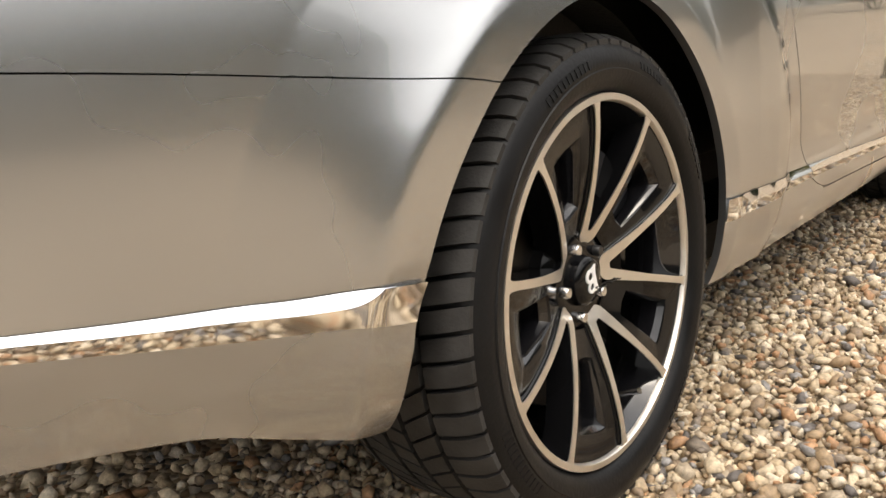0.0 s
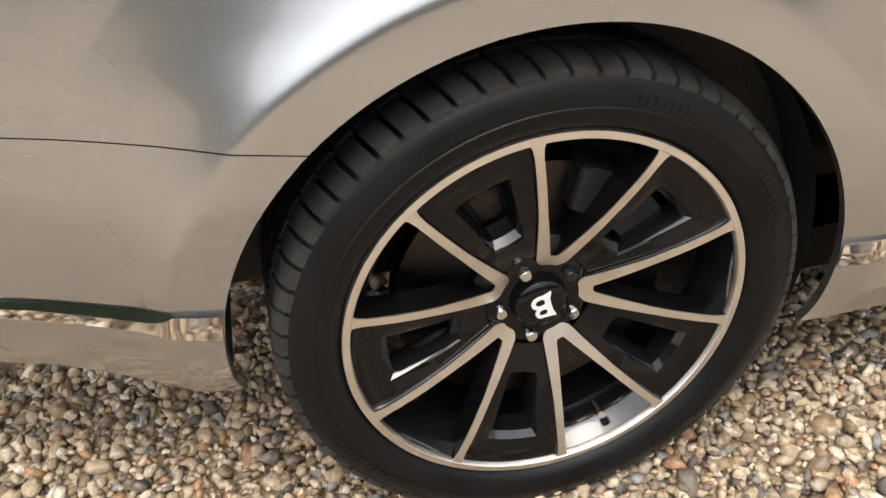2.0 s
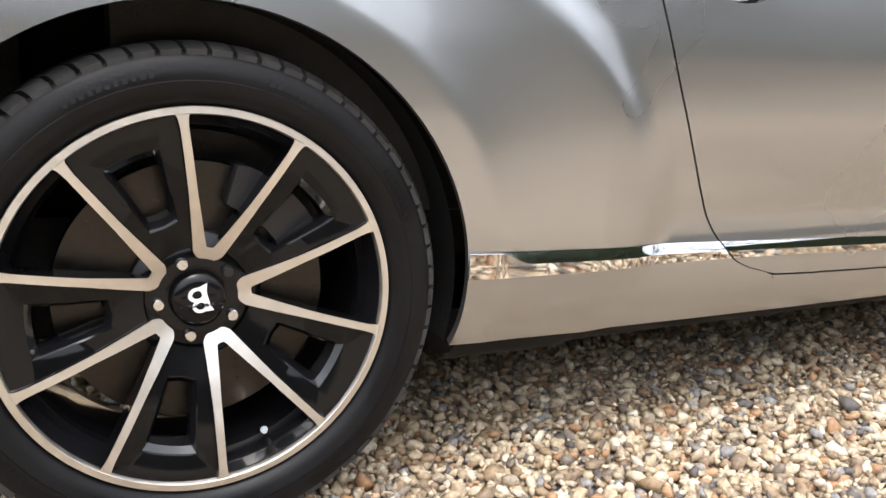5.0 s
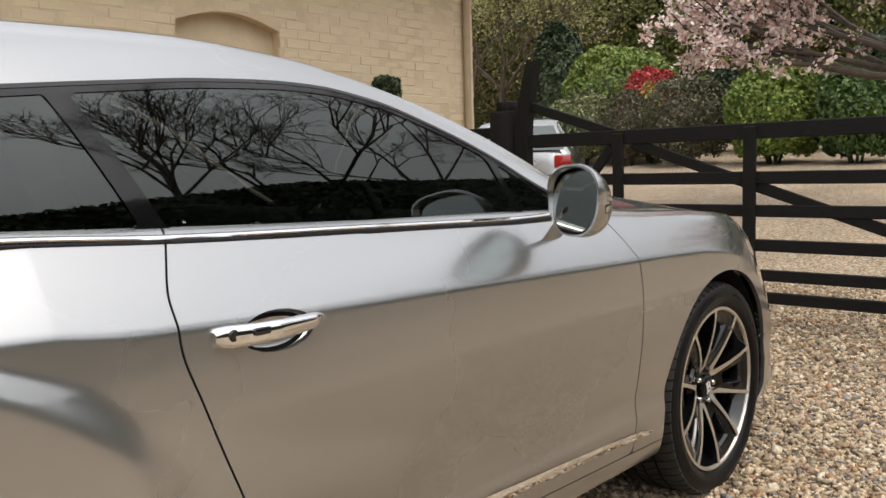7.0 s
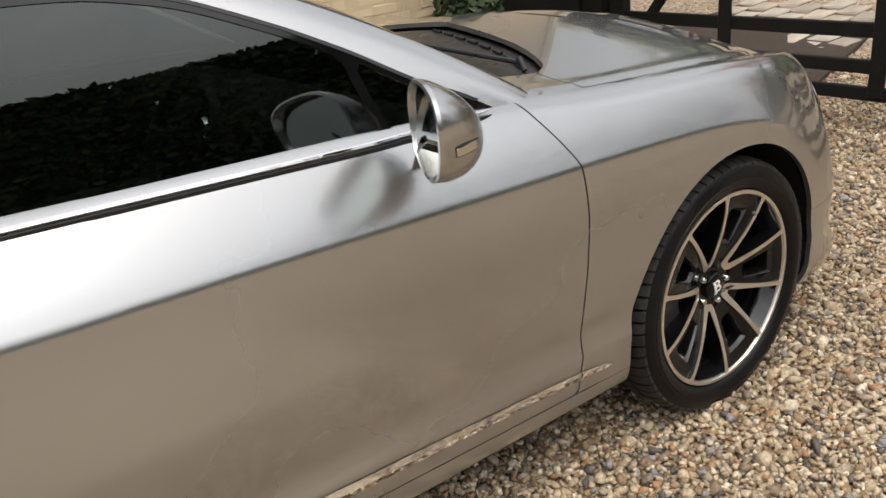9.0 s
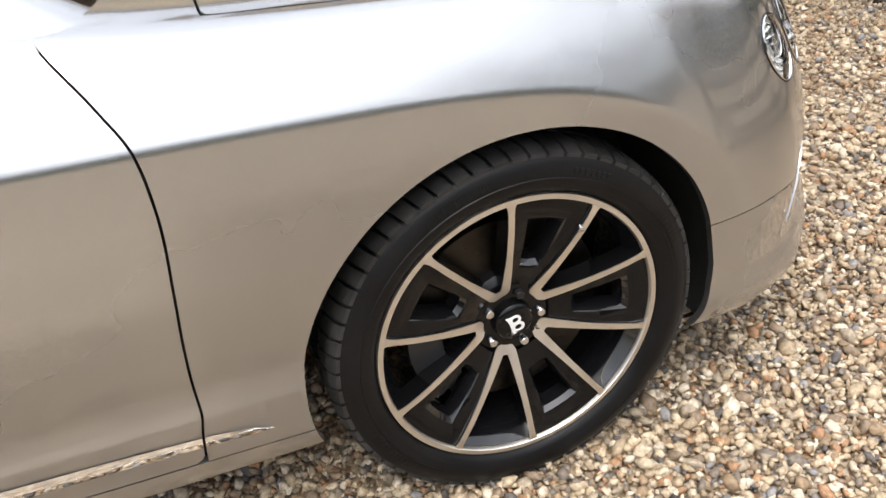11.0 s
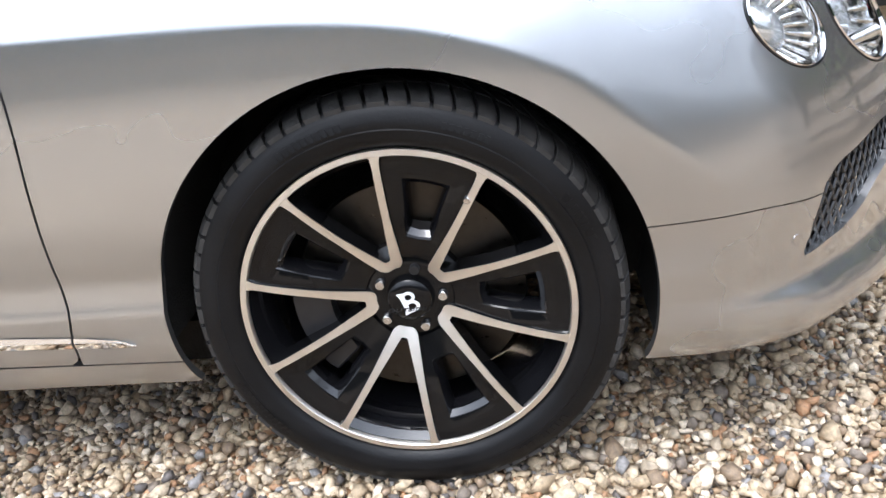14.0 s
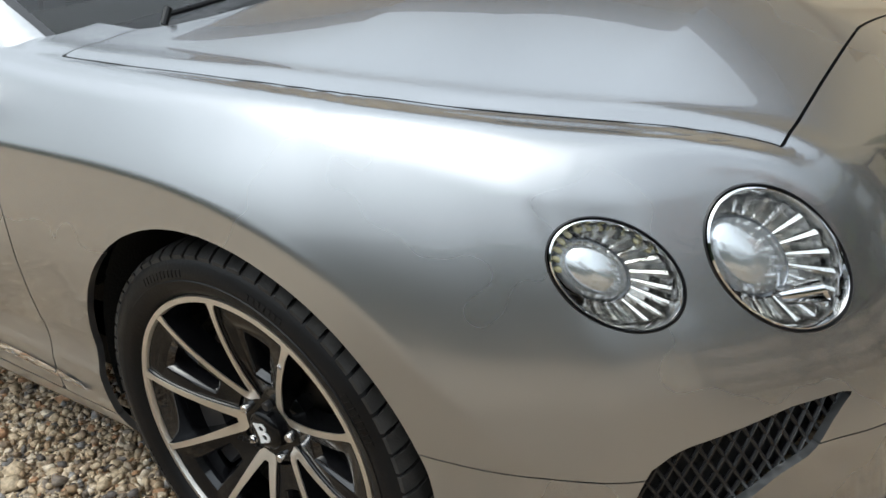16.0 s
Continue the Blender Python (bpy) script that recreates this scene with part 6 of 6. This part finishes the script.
def build_topiary():
    tub = tagged(new("barrel_planter"), "half oak barrel used as a planter", "planter")
    c = Vector((4.98, 2.93, 0))
    tub.location = c
    for k in range(22):
        bm = bmesh.new()
        a0, a1 = 2 * math.pi * k / 22, 2 * math.pi * (k + 0.94) / 22
        rows = []
        for z, r in ((-0.02, 0.27), (0.22, 0.33), (0.52, 0.34)):
            rows.append([bm.verts.new((rr * math.cos(a), rr * math.sin(a), z)) for a, rr in ((a0, r), (a1, r), (a1, r - 0.03), (a0, r - 0.03))])
        for p, q in zip(rows, rows[1:]):
            for i in range(4):
                bm.faces.new((p[i], p[(i + 1) % 4], q[(i + 1) % 4], q[i]))
        bm.faces.new(rows[0])
        bm.faces.new(rows[-1])
        part("stave", bm, OAK, tub)
    for z in (0.12, 0.42):
        bm = lathe(bmesh.new(), [(0.335, -0.02), (0.347, -0.02), (0.347, 0.02), (0.335, 0.02)], 40, closed=True)
        bmesh.ops.rotate(bm, matrix=Matrix.Rotation(radians(90), 3, "X"), verts=bm.verts)
        bmesh.ops.translate(bm, verts=bm.verts, vec=(0, 0, z))
        part("hoop", bm, BLACK_SATIN, tub, "dark iron hoop")
    bm = bmesh.new()
    bmesh.ops.create_cone(bm, cap_ends=True, segments=24, radius1=0.30, radius2=0.30, depth=0.04, matrix=pose(0, 0, 0.46))
    part("soil", bm, SOIL, tub)
    yew = tagged(new("topiary"), "narrow clipped dark evergreen column in a barrel", "shrub")
    yew.location = c + Vector((0, 0, 0.45))
    rng = np.random.default_rng(3)
    n = 5200
    t = rng.uniform(0, 1, n)
    ang = rng.uniform(0, 2 * np.pi, n)
    r = (0.20 + 0.07 * np.sin(t * 9) * (1 - t)) * (1.05 - 0.55 * t) * (1 - np.abs(rng.normal(0, 0.16, n)))
    d = np.stack([np.cos(ang), np.sin(ang), 0 * ang + 0.4], -1)
    centres = np.stack([r * np.cos(ang), r * np.sin(ang), 1.42 * t], -1)
    leaf_mesh("crown", centres, d, 0.045, 4, DARK_GREEN, yew)
    bm = bmesh.new()
    rod(bm, (0, 0, 0), (0, 0, 1.2), 0.10, 8, 0.04)
    part("stem", bm, DARK_GREEN, yew)


build_topiary()


def build_setts():
    """Worn paving stones in the gateway."""
    tone = vary(ramp_by(material("paving_stone", (0.4, 0.34, 0.27), 0.85), [(0.0, (0.40, 0.34, 0.27)), (0.3, (0.48, 0.41, 0.33)), (0.6, (0.34, 0.29, 0.24)), (0.8, (0.44, 0.39, 0.33))], "object"), 6, 0.2, bump=0.5)
    bed = bmesh.new()
    prism(bed, [(5.75, 0.75), (7.9, 1.35), (8.6, 3.1), (5.75, 3.1)], (-0.2, 0.008), lambda u, v, d: (u, v, d + float(rise(u))))
    area = tagged(part("pavement", bed, SOIL, None, smooth=False), "worn stone paving in the gateway", "paving", kind="structure")
    rng = random.Random(8)
    meshes = []
    for k in range(5):
        bm = bmesh.new()
        bmesh.ops.create_cube(bm, size=1.0, matrix=Matrix.Diagonal((0.30, 0.20, 0.05, 1)))
        for v in bm.verts:
            v.co += Vector((rng.uniform(-0.02, 0.02), rng.uniform(-0.015, 0.015), rng.uniform(-0.004, 0.004)))
        bmesh.ops.bevel(bm, geom=bm.edges[:], offset=0.012, segments=1, affect="EDGES")
        me = bpy.data.meshes.new("paving_stone")
        bm.to_mesh(me)
        bm.free()
        me.materials.append(tone)
        meshes.append(me)
    for i in range(9):
        for j in range(10):
            x, y = 5.92 + 0.33 * i + (0.15 if j % 2 else 0), 0.95 + 0.225 * j
            if y < 0.85 + 0.28 * (x - 5.75) or y > 3.0:
                continue
            ob = new("paving_stone", meshes[rng.randrange(5)])
            ob.parent = area
            ob.matrix_local = pose(x, y, float(rise(x)) + 0.004, 0, -4 if x > 7 else -1, rng.uniform(-5, 5))


build_setts()


def simple_car(name, spot, heading, paint, label):
    """A parked car farther off: body, glass, lamps, wheels."""
    ob = tagged(new(name), label, "car")
    ob.matrix_basis = pose(spot[0], spot[1], float(rise(spot[0])), 0, -4, heading)
    sections = ((-2.20, 0.55, 0.80, 0.62, 0.30), (-2.12, 0.98, 0.86, 0.66, 0.26), (-1.95, 1.22, 0.88, 0.64, 0.22), (-1.5, 1.42, 0.89, 0.60, 0.20), (-0.3, 1.45, 0.90, 0.60, 0.20), (0.35, 1.38, 0.90, 0.60, 0.20),
                (1.05, 0.98, 0.89, 0.72, 0.20), (1.9, 0.86, 0.86, 0.70, 0.22), (2.2, 0.62, 0.74, 0.60, 0.30))
    bm = bmesh.new()
    rows = []
    for x, top, w, wt, low in sections:
        belt = min(top - 0.04, 0.93)
        pts = [(-w * 0.94, low), (-w, 0.45), (-w, 0.70), (-w * 0.97, belt), (-wt, top - 0.03), (-wt * 0.7, top), (wt * 0.7, top), (wt, top - 0.03), (w * 0.97, belt), (w, 0.70), (w, 0.45), (w * 0.94, low)]
        rows.append([bm.verts.new((x, y, z)) for y, z in pts])
    for p, q in zip(rows, rows[1:]):
        for i in range(11):
            bm.faces.new((p[i], p[i + 1], q[i + 1], q[i]))
    bm.faces.new(rows[0])
    bm.faces.new(rows[-1][::-1])
    part("body", bm, paint, ob)
    pane = glass_material("car_glass", (0.05, 0.06, 0.06), gloss=(0.9, 1.0, 0.98), ior=2.2)
    bm = bmesh.new()
    prism(bm, [(-0.58, 1.36), (0.58, 1.36), (0.76, 1.0), (-0.76, 1.0)], (0, 0.02), lambda u, v, d: (-2.14 + (v - 1.0) * 0.52 - d, u, v))
    part("rear_window", bm, pane, ob, "pale reflecting rear window")
    for s in (-1, 1):
        bm = bmesh.new()
        prism(bm, [(-1.75, 1.0), (0.85, 0.98), (0.30, 1.34), (-1.45, 1.37)], (0, 0.02), lambda u, v, d: (u, s * (0.885 - (v - 0.93) * 0.62 + d), v))
        part("side_window", bm, pane, ob)
        bm = box(bmesh.new(), pose(-2.15, s * 0.73, 0.82, 0, 8, 0), 0.10, 0.26, 0.20, 0.03, 2)
        part("tail_lamp", bm, RED_LENS, ob, "red tail lamp")
        for x in (-1.35, 1.30):
            bm = bmesh.new()
            bmesh.ops.create_cone(bm, cap_ends=True, segments=28, radius1=0.32, radius2=0.32, depth=0.21, matrix=pose(x, s * 0.80, 0.32, 90, 0, 0))
            part("wheel", bm, RUBBER, ob)
    bm = box(bmesh.new(), pose(-2.20, 0, 0.42), 0.10, 1.55, 0.16, 0.03, 2)
    part("bumper", bm, BLACK_SATIN, ob, "dark lower bumper")
    bm = box(bmesh.new(), pose(-2.215, 0, 0.72), 0.02, 0.52, 0.11, 0.004)
    part("number_plate", bm, vary(material("plate_yellow", (0.60, 0.46, 0.06), 0.5), 9, 0.1), ob, "plain yellow number plate")
    return ob


simple_car("parked_car", (12.2, 6.75), 30, PAINT, "silver estate car parked beyond the gate")
simple_car("parked_car", (52, 43), 25, vary(material("red_paint", (0.45, 0.02, 0.02), 0.3, 0.0, Coat_Weight=1.0), 3, 0.1), "small red car far up the drive")
build_bricks(house_wall)
